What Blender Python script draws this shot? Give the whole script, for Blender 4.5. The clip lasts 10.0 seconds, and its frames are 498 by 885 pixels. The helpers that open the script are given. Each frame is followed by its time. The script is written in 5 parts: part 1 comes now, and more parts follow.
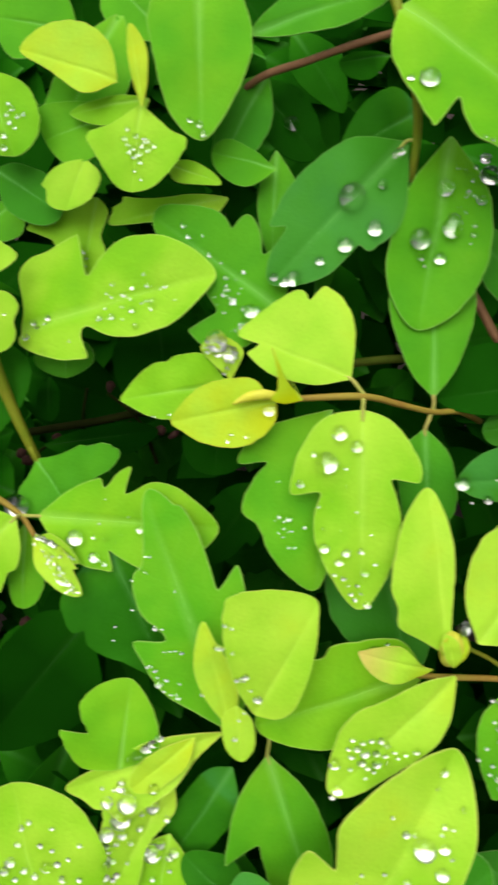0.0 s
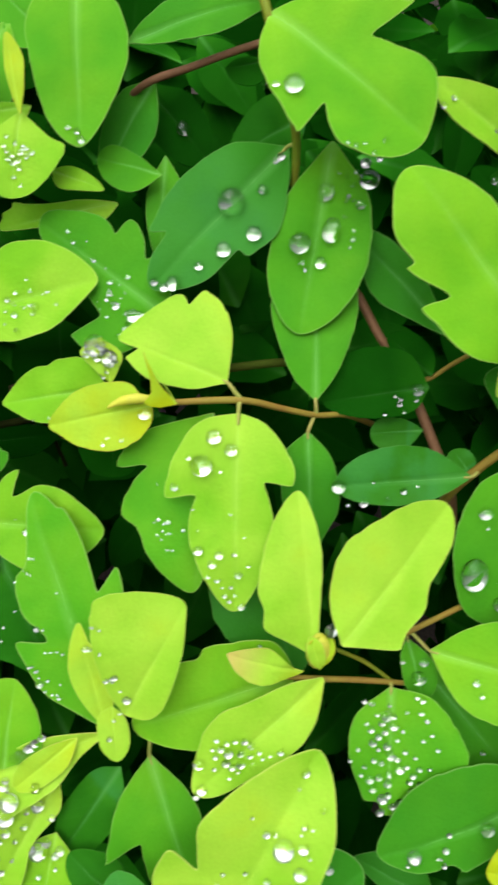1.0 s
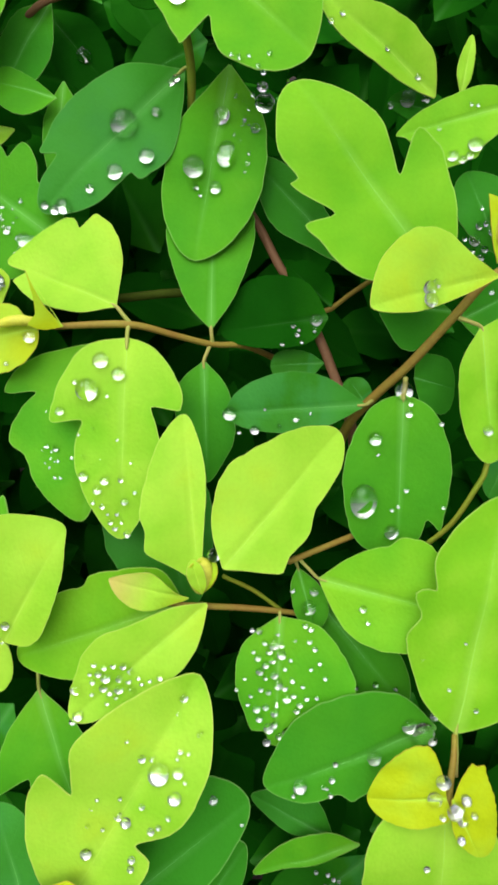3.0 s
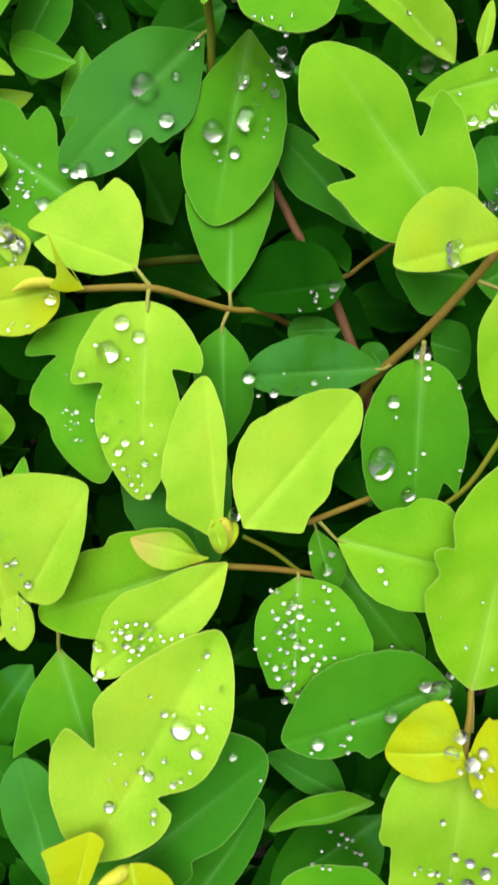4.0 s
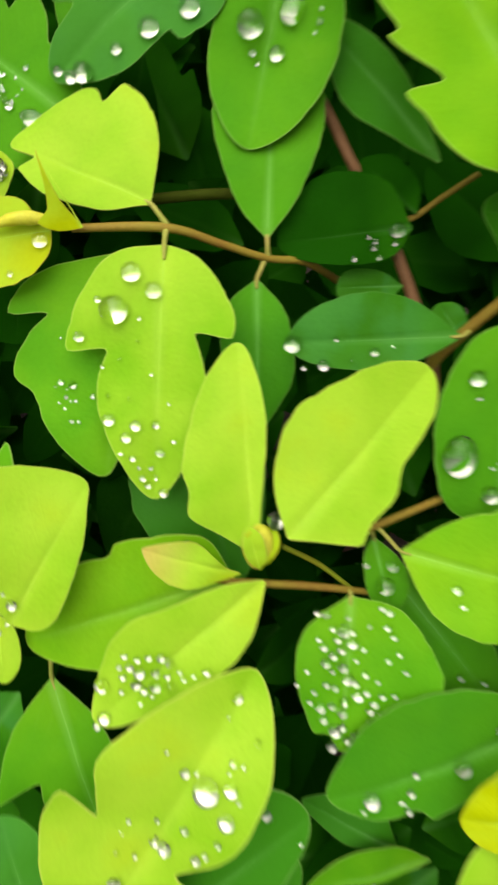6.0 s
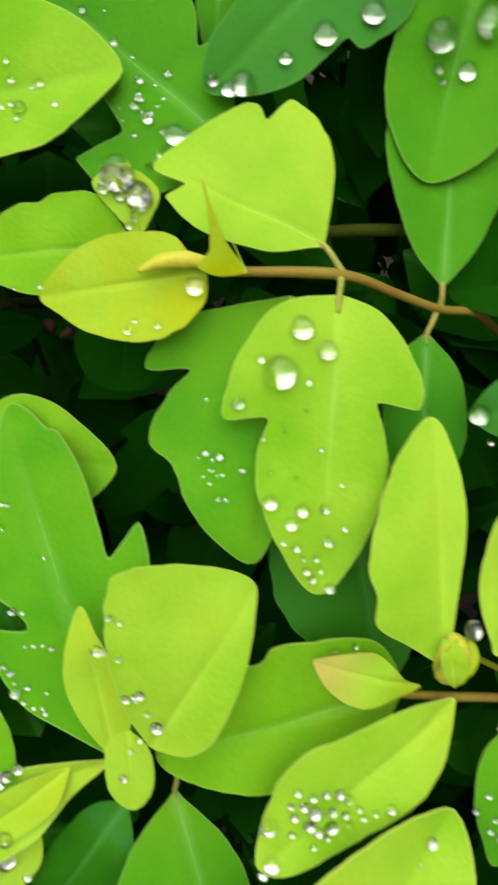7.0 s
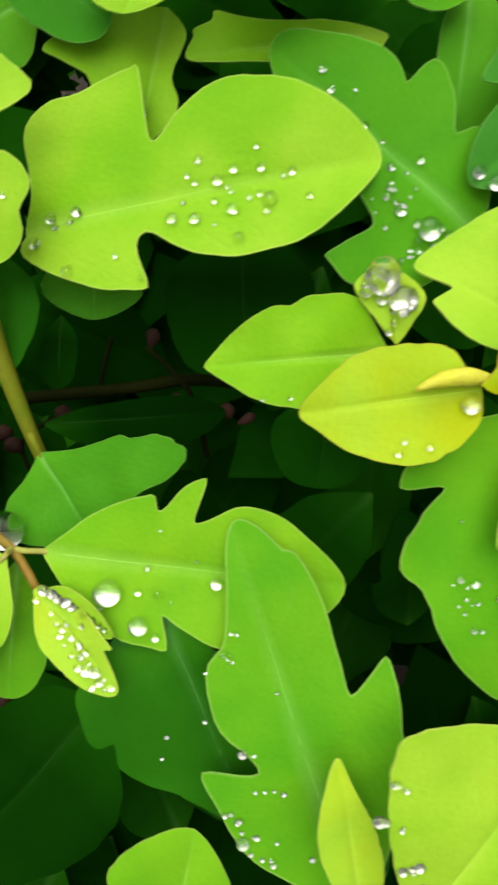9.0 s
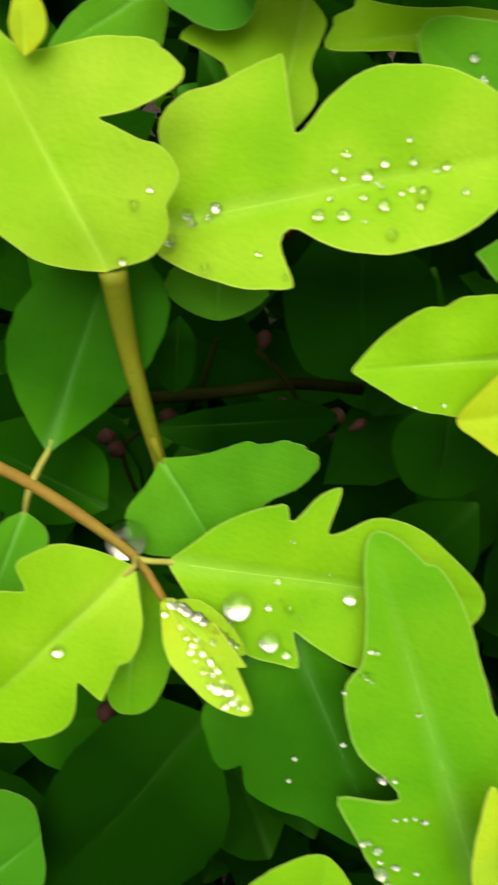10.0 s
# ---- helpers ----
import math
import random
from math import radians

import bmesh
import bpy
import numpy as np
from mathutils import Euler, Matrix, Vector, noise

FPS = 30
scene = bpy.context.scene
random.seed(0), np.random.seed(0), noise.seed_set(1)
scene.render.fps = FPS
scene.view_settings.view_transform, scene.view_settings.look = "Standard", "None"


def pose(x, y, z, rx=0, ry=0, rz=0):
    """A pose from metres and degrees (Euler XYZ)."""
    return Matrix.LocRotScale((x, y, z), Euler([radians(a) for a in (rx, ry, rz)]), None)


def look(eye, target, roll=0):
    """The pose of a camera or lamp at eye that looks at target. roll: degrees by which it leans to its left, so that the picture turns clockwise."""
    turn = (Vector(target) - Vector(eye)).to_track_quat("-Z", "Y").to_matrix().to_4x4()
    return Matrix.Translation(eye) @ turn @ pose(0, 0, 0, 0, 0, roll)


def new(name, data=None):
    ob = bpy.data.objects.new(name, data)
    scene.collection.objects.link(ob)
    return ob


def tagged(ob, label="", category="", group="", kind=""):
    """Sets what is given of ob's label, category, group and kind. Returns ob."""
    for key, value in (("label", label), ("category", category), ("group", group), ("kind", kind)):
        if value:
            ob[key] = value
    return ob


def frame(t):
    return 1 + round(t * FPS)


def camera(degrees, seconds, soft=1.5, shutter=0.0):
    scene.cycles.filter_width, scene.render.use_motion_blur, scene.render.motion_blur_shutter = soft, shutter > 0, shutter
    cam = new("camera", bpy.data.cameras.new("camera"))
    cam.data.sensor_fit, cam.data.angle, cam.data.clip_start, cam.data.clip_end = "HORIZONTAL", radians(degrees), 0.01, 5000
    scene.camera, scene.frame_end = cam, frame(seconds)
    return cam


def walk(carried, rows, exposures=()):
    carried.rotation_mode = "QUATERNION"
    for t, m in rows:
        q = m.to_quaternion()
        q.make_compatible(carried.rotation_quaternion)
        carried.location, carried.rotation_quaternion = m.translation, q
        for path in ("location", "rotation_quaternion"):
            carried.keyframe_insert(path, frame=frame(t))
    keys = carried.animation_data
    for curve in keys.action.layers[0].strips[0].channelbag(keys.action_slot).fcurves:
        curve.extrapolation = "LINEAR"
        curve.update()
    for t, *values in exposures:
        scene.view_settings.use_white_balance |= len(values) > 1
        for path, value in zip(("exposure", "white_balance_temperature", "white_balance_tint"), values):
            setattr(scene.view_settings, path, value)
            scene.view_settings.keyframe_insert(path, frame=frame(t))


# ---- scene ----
# ---- camera ----
# The shrub's leafy face has its own axes: u across, v up along the face, w out of it, in centimetres.
PITCH = 52.0                        # how far the camera looks down
TURN = pose(0, 0, 0, 90 - PITCH, 0, 0)
FACE = Matrix.Translation((0.0, 0.0, 0.62)) @ TURN @ Matrix.Diagonal((0.01, 0.01, 0.01, 1.0))

cam = camera(40.0, 10.0, soft=2.8, shutter=0.8)
PATH = [
    (0, -2.399, 0.658, 12.843, 0.64, -0.63, -0.39),
    (0.5, -1.005, 0.557, 12.846, 0.61, -0.10, -0.40),
    (1, 0.095, 0.716, 12.979, 0.58, -0.00, -0.44),
    (1.5, 0.999, 0.837, 13.089, 0.86, -0.30, -0.27),
    (2, 1.771, 0.474, 13.022, 0.55, 0.19, -0.23),
    (2.5, 1.967, 0.006, 12.763, -0.02, 0.06, -0.00),
    (2.7, 2.006, -0.330, 12.705, 0.38, -0.35, -0.07),
    (3.8, 1.600, -1.023, 12.867, -0.13, -1.43, -0.16),
    (4, 1.519, -1.179, 12.869, -0.37, -1.28, 0.04),
    (4.5, 2.096, -1.697, 12.994, -0.49, -1.66, -0.20),
    (5, 1.887, -1.982, 12.971, -0.65, -1.53, -0.08),
    (5.2, 1.814, -1.797, 13.020, -0.39, -1.04, 0.11),
    (6.3, 0.038, -0.415, 9.204, -3.96, -2.48, 1.14),
    (6.5, -0.685, -0.088, 8.923, -3.99, -3.75, 1.60),
    (7, -1.779, 0.120, 8.389, -4.09, -4.13, 2.24),
    (7.5, -2.838, 0.745, 8.067, -4.18, -5.25, 2.35),
    (8, -3.834, 1.172, 7.800, -3.78, -5.68, 2.49),
    (8.5, -4.434, 1.354, 7.535, -3.84, -5.93, 2.75),
    (9, -5.019, 1.301, 7.179, -3.78, -5.84, 3.12),
    (9.5, -5.641, 1.182, 6.919, -3.79, -5.35, 3.47),
    (10, -6.437, 1.265, 6.660, -3.74, -4.89, 3.65),
]
walk(cam, [(t, Matrix.Translation(FACE @ Vector((u, v, w))) @ TURN @ pose(0, 0, 0, rx, ry, rz)) for t, u, v, w, rx, ry, rz in PATH],
     exposures=[(0.0, 0.06, 6750, 10), (0.5, 0.08, 6500, 10), (1.5, 0.10, 6250, 10), (2.0, 0.08, 6350, 10), (2.5, 0.09, 6250, 10), (4.0, 0.10, 6650, 10), (4.5, 0.11, 6950, 10), (5.0, 0.03, 6750, 10),
                (6.5, -0.02, 7600, 10), (7.0, -0.12, 6800, 10), (8.0, -0.12, 7800, 10), (8.5, -0.08, 7800, 10), (9.0, 0.02, 6950, 10), (9.5, 0.06, 7050, 10), (10.0, 0.10, 7900, 10)])

# ---- light: an overcast sky ----
world = bpy.data.worlds.new("sky")
scene.world = world
world.use_nodes = True
wn, wl = world.node_tree.nodes, world.node_tree.links
sky = wn.new("ShaderNodeTexSky")
sky.sky_type = 'NISHITA'
sky.sun_disc = False
sky.sun_elevation, sky.sun_rotation = radians(58), radians(200)
sky.dust_density, sky.air_density, sky.ozone_density = 5.0, 1.0, 0.5
pale = wn.new("ShaderNodeHueSaturation")
pale.inputs["Saturation"].default_value = 0.12
wl.new(sky.outputs["Color"], pale.inputs["Color"])
wl.new(pale.outputs["Color"], wn["Background"].inputs["Color"])
wn["Background"].inputs["Strength"].default_value = 0.09

sun = new("sun", bpy.data.lights.new("sun", 'SUN'))
sun.data.energy, sun.data.angle, sun.data.color = 3.7, radians(72), (1.0, 0.97, 0.90)
sun.matrix_world = look((-0.25, 0.0, 1.6), (0, 0, 0))


# ---- materials ----
def material(name):
    m = bpy.data.materials.new(name)
    m.use_nodes = True
    n, l = m.node_tree.nodes, m.node_tree.links
    return m, n, l, n["Principled BSDF"], n["Material Output"]


def ramp(n, l, source, stops):
    r = n.new("ShaderNodeValToRGB")
    while len(r.color_ramp.elements) < len(stops):
        r.color_ramp.elements.new(0.5)
    for e, (p, c) in zip(r.color_ramp.elements, stops):
        e.position, e.color = p, (*c, 1.0)
    l.new(source, r.inputs["Fac"])
    return r.outputs["Color"]


def maths(n, l, op, a, b=None, c=None, clamp=False):
    m = n.new("ShaderNodeMath")
    m.operation, m.use_clamp = op, clamp
    for socket, v in zip(m.inputs, (a, b, c)):
        if v is None:
            continue
        if isinstance(v, (int, float)):
            socket.default_value = v
        else:
            l.new(v, socket)
    return m.outputs[0]


def blend(n, l, kind, fac, a, b):
    m = n.new("ShaderNodeMix")
    m.data_type, m.blend_type = 'RGBA', kind
    for socket, v in ((m.inputs[0], fac), (m.inputs[6], a), (m.inputs[7], b)):
        if isinstance(v, (int, float)):
            socket.default_value = v
        elif isinstance(v, tuple):
            socket.default_value = (*v, 1.0)
        else:
            l.new(v, socket)
    return m.outputs[2]


def noise_tex(n, l, scale, detail=3.0, rough=0.55, source=None):
    t = n.new("ShaderNodeTexNoise")
    t.inputs["Scale"].default_value, t.inputs["Detail"].default_value, t.inputs["Roughness"].default_value = scale, detail, rough
    if source is None:
        source = n.new("ShaderNodeTexCoord").outputs["Object"]
    l.new(source, t.inputs["Vector"])
    return t.outputs["Fac"]


def leaf_material():
    m, n, l, bsdf, out = material("leaf")
    co = n.new("ShaderNodeAttribute")
    co.attribute_name = "leafco"
    xyz = n.new("ShaderNodeSeparateXYZ")
    l.new(co.outputs["Vector"], xyz.inputs[0])
    s, x, rim = xyz.outputs[0], xyz.outputs[1], xyz.outputs[2]
    tone = n.new("ShaderNodeAttribute")
    tone.attribute_name = "tone"
    wild = n.new("ShaderNodeObjectInfo").outputs["Random"]
    blotch = noise_tex(n, l, 110.0, 4.0)
    grain = noise_tex(n, l, 1500.0, 2.0)
    cloud = noise_tex(n, l, 55.0, 2.0)
    t00 = maths(n, l, 'MULTIPLY_ADD', maths(n, l, 'SUBTRACT', cloud, 0.5), maths(n, l, 'MULTIPLY', tone.outputs["Fac"], 0.30), tone.outputs["Fac"])
    t0 = maths(n, l, 'MULTIPLY_ADD', maths(n, l, 'SUBTRACT', blotch, 0.5), maths(n, l, 'MULTIPLY', tone.outputs["Fac"], 0.3), t00)
    t1 = maths(n, l, 'MULTIPLY_ADD', maths(n, l, 'SUBTRACT', wild, 0.5), 0.04, t0)
    # the young leaves are yellower towards the stalk
    t2 = maths(n, l, 'MULTIPLY_ADD', maths(n, l, 'SUBTRACT', 0.35, s, clamp=True), 0.18, t1)
    body = ramp(n, l, t2, LEAF_TONES)
    # young leaves are paler in soft patches
    soft_patch = maths(n, l, 'MULTIPLY', maths(n, l, 'MULTIPLY_ADD', cloud, 2.4, -0.9, clamp=True),
                       ramp(n, l, tone.outputs["Fac"], [(0.25, (0.0, 0.0, 0.0)), (0.75, (0.6, 0.6, 0.6)), (0.85, (0.1, 0.1, 0.1))]))
    body = blend(n, l, 'MIX', maths(n, l, 'MULTIPLY', soft_patch, 0.5), body, (0.41, 0.69, 0.06))
    # veins: a pale midrib and fainter side veins that run forward from it
    ax = maths(n, l, 'ABSOLUTE', x)
    width = maths(n, l, 'MULTIPLY_ADD', s, -0.034, 0.050)
    mid = maths(n, l, 'SMOOTH_MIN', maths(n, l, 'MULTIPLY', maths(n, l, 'SUBTRACT', 1.0, maths(n, l, 'DIVIDE', ax, width), clamp=True), 1.2), 1.0, 0.4)
    run = maths(n, l, 'MULTIPLY', maths(n, l, 'MULTIPLY_ADD', ax, -1.15, s), 9.0)
    wob = maths(n, l, 'MULTIPLY_ADD', blotch, 1.5, run)
    tri = maths(n, l, 'PINGPONG', wob, 0.5)
    side = maths(n, l, 'SUBTRACT', 1.0, maths(n, l, 'DIVIDE', tri, 0.10), clamp=True)
    # the side veins show here and there only
    side = maths(n, l, 'MULTIPLY', side, maths(n, l, 'MULTIPLY_ADD', cloud, 0.34, -0.15, clamp=True))
    vein = maths(n, l, 'MAXIMUM', maths(n, l, 'MULTIPLY', mid, maths(n, l, 'MULTIPLY_ADD', s, -0.55, 0.6, clamp=True)), side)
    tint = blend(n, l, 'MIX', maths(n, l, 'MULTIPLY', vein, 0.85), body, ramp(n, l, t2, VEIN_TONES))
    tint = blend(n, l, 'MULTIPLY', 0.35, tint, ramp(n, l, grain, [(0.3, (0.86, 0.86, 0.86)), (0.7, (1, 1, 1))]))
    young = ramp(n, l, tone.outputs["Fac"], [(0.12, (0.0, 0.0, 0.0)), (0.22, (0.28, 0.28, 0.28)), (0.5, (0.36, 0.36, 0.36)), (0.8, (0.42, 0.42, 0.42))])
    edge = maths(n, l, 'MULTIPLY', maths(n, l, 'POWER', rim, 1.5), young)
    blush = n.new("ShaderNodeAttribute")
    blush.attribute_name = "blush"
    tint = blend(n, l, 'MIX', maths(n, l, 'MULTIPLY', blush.outputs["Fac"], maths(n, l, 'MULTIPLY_ADD', s, 1.6, -0.75, clamp=True)), tint, (0.62, 0.36, 0.16))
    rim_tint = ramp(n, l, tone.outputs["Fac"], [(0.3, (0.50, 0.76, 0.26)), (0.8, (0.80, 0.80, 0.24)), (0.9, (0.72, 0.36, 0.10))])
    tint = blend(n, l, 'MIX', edge, tint, rim_tint)
    l.new(tint, bsdf.inputs["Base Color"])
    bsdf.inputs["Roughness"].default_value = 0.48
    # the leaves toned near black for shade get no shine, the waxy ones at the face a little
    wax = ramp(n, l, tone.outputs["Fac"], [(0.05, (0.0, 0.0, 0.0)), (0.12, (0.02, 0.02, 0.02)), (0.15, (0.09, 0.09, 0.09)),
                                           (0.22, (0.03, 0.03, 0.03)), (0.5, (0.04, 0.04, 0.04)), (0.8, (0.10, 0.10, 0.10))])
    l.new(wax, bsdf.inputs["Specular IOR Level"])
    bump = n.new("ShaderNodeBump")
    bump.inputs["Strength"].default_value, bump.inputs["Distance"].default_value = 0.42, 0.0008
    h = maths(n, l, 'ADD', maths(n, l, 'MULTIPLY', grain, 0.25), maths(n, l, 'MULTIPLY', blotch, 1.2))
    l.new(maths(n, l, 'SUBTRACT', h, maths(n, l, 'MULTIPLY', vein, 0.8)), bump.inputs["Height"])
    l.new(bump.outputs["Normal"], bsdf.inputs["Normal"])
    glow = n.new("ShaderNodeBsdfTranslucent")
    l.new(blend(n, l, 'MULTIPLY', 1.0, tint, (1.0, 1.0, 0.55)), glow.inputs["Color"])
    mix = n.new("ShaderNodeMixShader")
    mix.inputs[0].default_value = 0.24
    l.new(bsdf.outputs[0], mix.inputs[1])
    l.new(glow.outputs[0], mix.inputs[2])
    l.new(mix.outputs[0], out.inputs["Surface"])
    return m


# the lowest tones, near black, put the shade inside the shrub into the colour
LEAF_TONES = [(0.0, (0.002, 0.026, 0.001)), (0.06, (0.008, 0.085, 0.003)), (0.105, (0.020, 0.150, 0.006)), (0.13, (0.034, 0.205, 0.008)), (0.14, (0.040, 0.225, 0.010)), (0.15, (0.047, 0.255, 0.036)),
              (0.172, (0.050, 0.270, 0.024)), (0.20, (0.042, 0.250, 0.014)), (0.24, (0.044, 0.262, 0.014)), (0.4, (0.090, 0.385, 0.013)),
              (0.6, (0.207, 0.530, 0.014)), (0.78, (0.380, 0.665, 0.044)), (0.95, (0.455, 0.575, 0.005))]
VEIN_TONES = [(0.0, (0.004, 0.04, 0.002)), (0.07, (0.02, 0.12, 0.01)), (0.14, (0.11, 0.38, 0.075)), (0.3, (0.16, 0.48, 0.09)), (0.5, (0.26, 0.60, 0.10)), (0.8, (0.47, 0.74, 0.06))]
LEAF = leaf_material()


def rib_material():
    m, n, l, bsdf, out = material("midrib")
    tone = n.new("ShaderNodeAttribute")
    tone.attribute_name = "tone"
    fine = noise_tex(n, l, 900.0, 2.0)
    c = ramp(n, l, tone.outputs["Fac"], VEIN_TONES)
    l.new(blend(n, l, 'MULTIPLY', 0.3, c, ramp(n, l, fine, [(0.3, (0.7, 0.7, 0.7)), (0.7, (1, 1, 1))])), bsdf.inputs["Base Color"])
    bsdf.inputs["Roughness"].default_value = 0.5
    bsdf.inputs["Specular IOR Level"].default_value = 0.15
    return m


RIB = rib_material()


def bark_material(name, low, high, rough=0.6):
    m, n, l, bsdf, out = material(name)
    long = n.new("ShaderNodeMapping")
    long.inputs["Scale"].default_value = (1.0, 1.0, 1.0)
    l.new(n.new("ShaderNodeTexCoord").outputs["Object"], long.inputs["Vector"])
    big = noise_tex(n, l, 160.0, 4.0, 0.6, long.outputs["Vector"])
    fine = noise_tex(n, l, 1400.0, 3.0, 0.6, long.outputs["Vector"])
    c = ramp(n, l, big, [(0.3, low), (0.7, high)])
    l.new(blend(n, l, 'MULTIPLY', 0.4, c, ramp(n, l, fine, [(0.3, (0.6, 0.6, 0.6)), (0.7, (1, 1, 1))])), bsdf.inputs["Base Color"])
    bsdf.inputs["Roughness"].default_value = rough
    bsdf.inputs["Specular IOR Level"].default_value = 0.2 if rough < 0.8 else 0.04
    bump = n.new("ShaderNodeBump")
    bump.inputs["Strength"].default_value, bump.inputs["Distance"].default_value = 0.3, 0.0004
    l.new(fine, bump.inputs["Height"])
    l.new(bump.outputs["Normal"], bsdf.inputs["Normal"])
    return m


YOUNG = bark_material("young bud", (0.56, 0.58, 0.03), (0.62, 0.62, 0.09), 0.5)
TWIG = bark_material("young twig", (0.27, 0.225, 0.03), (0.26, 0.155, 0.028))
GREEN_TWIG = bark_material("green twig", (0.16, 0.24, 0.012), (0.22, 0.23, 0.016))
STALK = bark_material("leaf stalk", (0.33, 0.42, 0.07), (0.40, 0.34, 0.10))
# twigs under the leaves: darkened copies of the twig colour, with the shade painted in
SHADED_TWIG = bark_material("shaded twig", (0.008, 0.012, 0.002), (0.015, 0.020, 0.003), 0.9)
SHADED_OLIVE_TWIG = bark_material("shaded olive twig", (0.030, 0.050, 0.004), (0.050, 0.070, 0.008), 0.8)
PETAL = bark_material("withered petals", (0.03, 0.016, 0.012), (0.06, 0.03, 0.024), 0.8)
RED_TWIG = bark_material("red twig", (0.16, 0.080, 0.036), (0.23, 0.115, 0.055))
BARK = bark_material("old bark", (0.07, 0.045, 0.035), (0.16, 0.10, 0.08), 0.85)


def water_material():
    """Clear water; on its underside, over the waxy leaf's airy film, a silver sheen is painted in as mirrored light."""
    m, n, l, bsdf, out = material("water")
    bsdf.inputs["Base Color"].default_value = (1, 1, 1, 1)
    bsdf.inputs["Roughness"].default_value = 0.02
    bsdf.inputs["IOR"].default_value = 1.333
    bsdf.inputs["Transmission Weight"].default_value = 1.0
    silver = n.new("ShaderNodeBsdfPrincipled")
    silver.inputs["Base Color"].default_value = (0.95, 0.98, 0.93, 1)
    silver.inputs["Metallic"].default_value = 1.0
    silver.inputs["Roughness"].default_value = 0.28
    air_sheen = n.new("ShaderNodeAttribute")
    air_sheen.attribute_name = "air_sheen"
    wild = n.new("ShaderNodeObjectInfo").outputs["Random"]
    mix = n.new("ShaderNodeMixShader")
    l.new(maths(n, l, 'MULTIPLY', air_sheen.outputs["Fac"], maths(n, l, 'MULTIPLY_ADD', wild, 0.45, 0.55)), mix.inputs[0])
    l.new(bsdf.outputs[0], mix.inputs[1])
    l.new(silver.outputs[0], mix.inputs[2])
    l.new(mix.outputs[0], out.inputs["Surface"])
    return m


WATER = water_material()


def soil_material():
    m, n, l, bsdf, out = material("soil")
    big = noise_tex(n, l, 3.0, 6.0)
    fine = noise_tex(n, l, 90.0, 6.0, 0.7)
    c = ramp(n, l, fine, [(0.25, (0.010, 0.008, 0.006)), (0.75, (0.050, 0.036, 0.026))])
    l.new(blend(n, l, 'MULTIPLY', 0.5, c, ramp(n, l, big, [(0.3, (0.5, 0.5, 0.5)), (0.7, (1, 1, 1))])), bsdf.inputs["Base Color"])
    bsdf.inputs["Roughness"].default_value = 0.95
    bump = n.new("ShaderNodeBump")
    bump.inputs["Strength"].default_value, bump.inputs["Distance"].default_value = 0.8, 0.01
    l.new(fine, bump.inputs["Height"])
    l.new(bump.outputs["Normal"], bsdf.inputs["Normal"])
    return m


SOIL = soil_material()


# ---- ground ----
def mesh_object(name, verts, faces, mats, parent=None, smooth=True):
    me = bpy.data.meshes.new(name)
    me.from_pydata(verts, [], faces)
    for mat in (mats if isinstance(mats, (list, tuple)) else [mats]):
        me.materials.append(mat)
    if smooth:
        me.polygons.foreach_set("use_smooth", [True] * len(me.polygons))
    ob = new(name, me)
    if parent is not None:
        ob.parent = parent
    return ob


def ground():
    rings = [0.0, 0.15, 0.3, 0.5, 0.8, 1.2, 2, 4, 10, 40, 200, 1500]
    verts, faces, k = [(0.0, 0.3, 0.0)], [], 36
    for r in rings[1:]:
        for i in range(k):
            a = 2 * math.pi * i / k
            p = Vector((r * math.cos(a), 0.3 + r * math.sin(a), 0))
            p.z = 0.025 * noise.noise(p * 6.0) if r < 5 else 0.0
            verts.append(tuple(p))
    for i in range(k):
        faces.append((0, 1 + i, 1 + (i + 1) % k))
    for j in range(len(rings) - 2):
        for i in range(k):
            a, b = 1 + j * k + i, 1 + j * k + (i + 1) % k
            faces.append((a, a + k, b + k, b))
    ob = mesh_object("ground", verts, faces, SOIL)
    return tagged(ob, "dark damp soil under the shrub", "ground", kind="structure")


ground()


# ---- the shrub ----
from mathutils.geometry import delaunay_2d_cdt

rng = random.Random(7)
shrub = new("shrub")
shrub.location = (0, 0.28, 0)
tagged(shrub, "leafy green shrub with lobed leaves, wet after rain", "shrub")
bpy.context.view_layer.update()
ROOT = Vector(shrub.location)


def smooth_run(knots, steps):
    """A rounded line through the knots, without the last one."""
    out, n = [], len(knots)
    for i in range(n - 1):
        p0, p1, p2, p3 = (Vector(knots[max(0, min(n - 1, j))]) for j in (i - 1, i, i + 1, i + 2))
        k = max(2, int((p2 - p1).length / steps))
        m1, m2 = (p2 - p0) * 0.5, (p3 - p1) * 0.5
        d = (p2 - p1).length
        for m in (m1, m2):
            if m.length > 1.15 * d:
                m *= 1.15 * d / m.length
        for j in range(k):
            t = j / k
            a, b = t * t, t * t * t
            out.append(p1 * (2 * b - 3 * a + 1) + m1 * (b - 2 * a + t) + p2 * (3 * a - 2 * b) + m2 * (b - a))
    return out


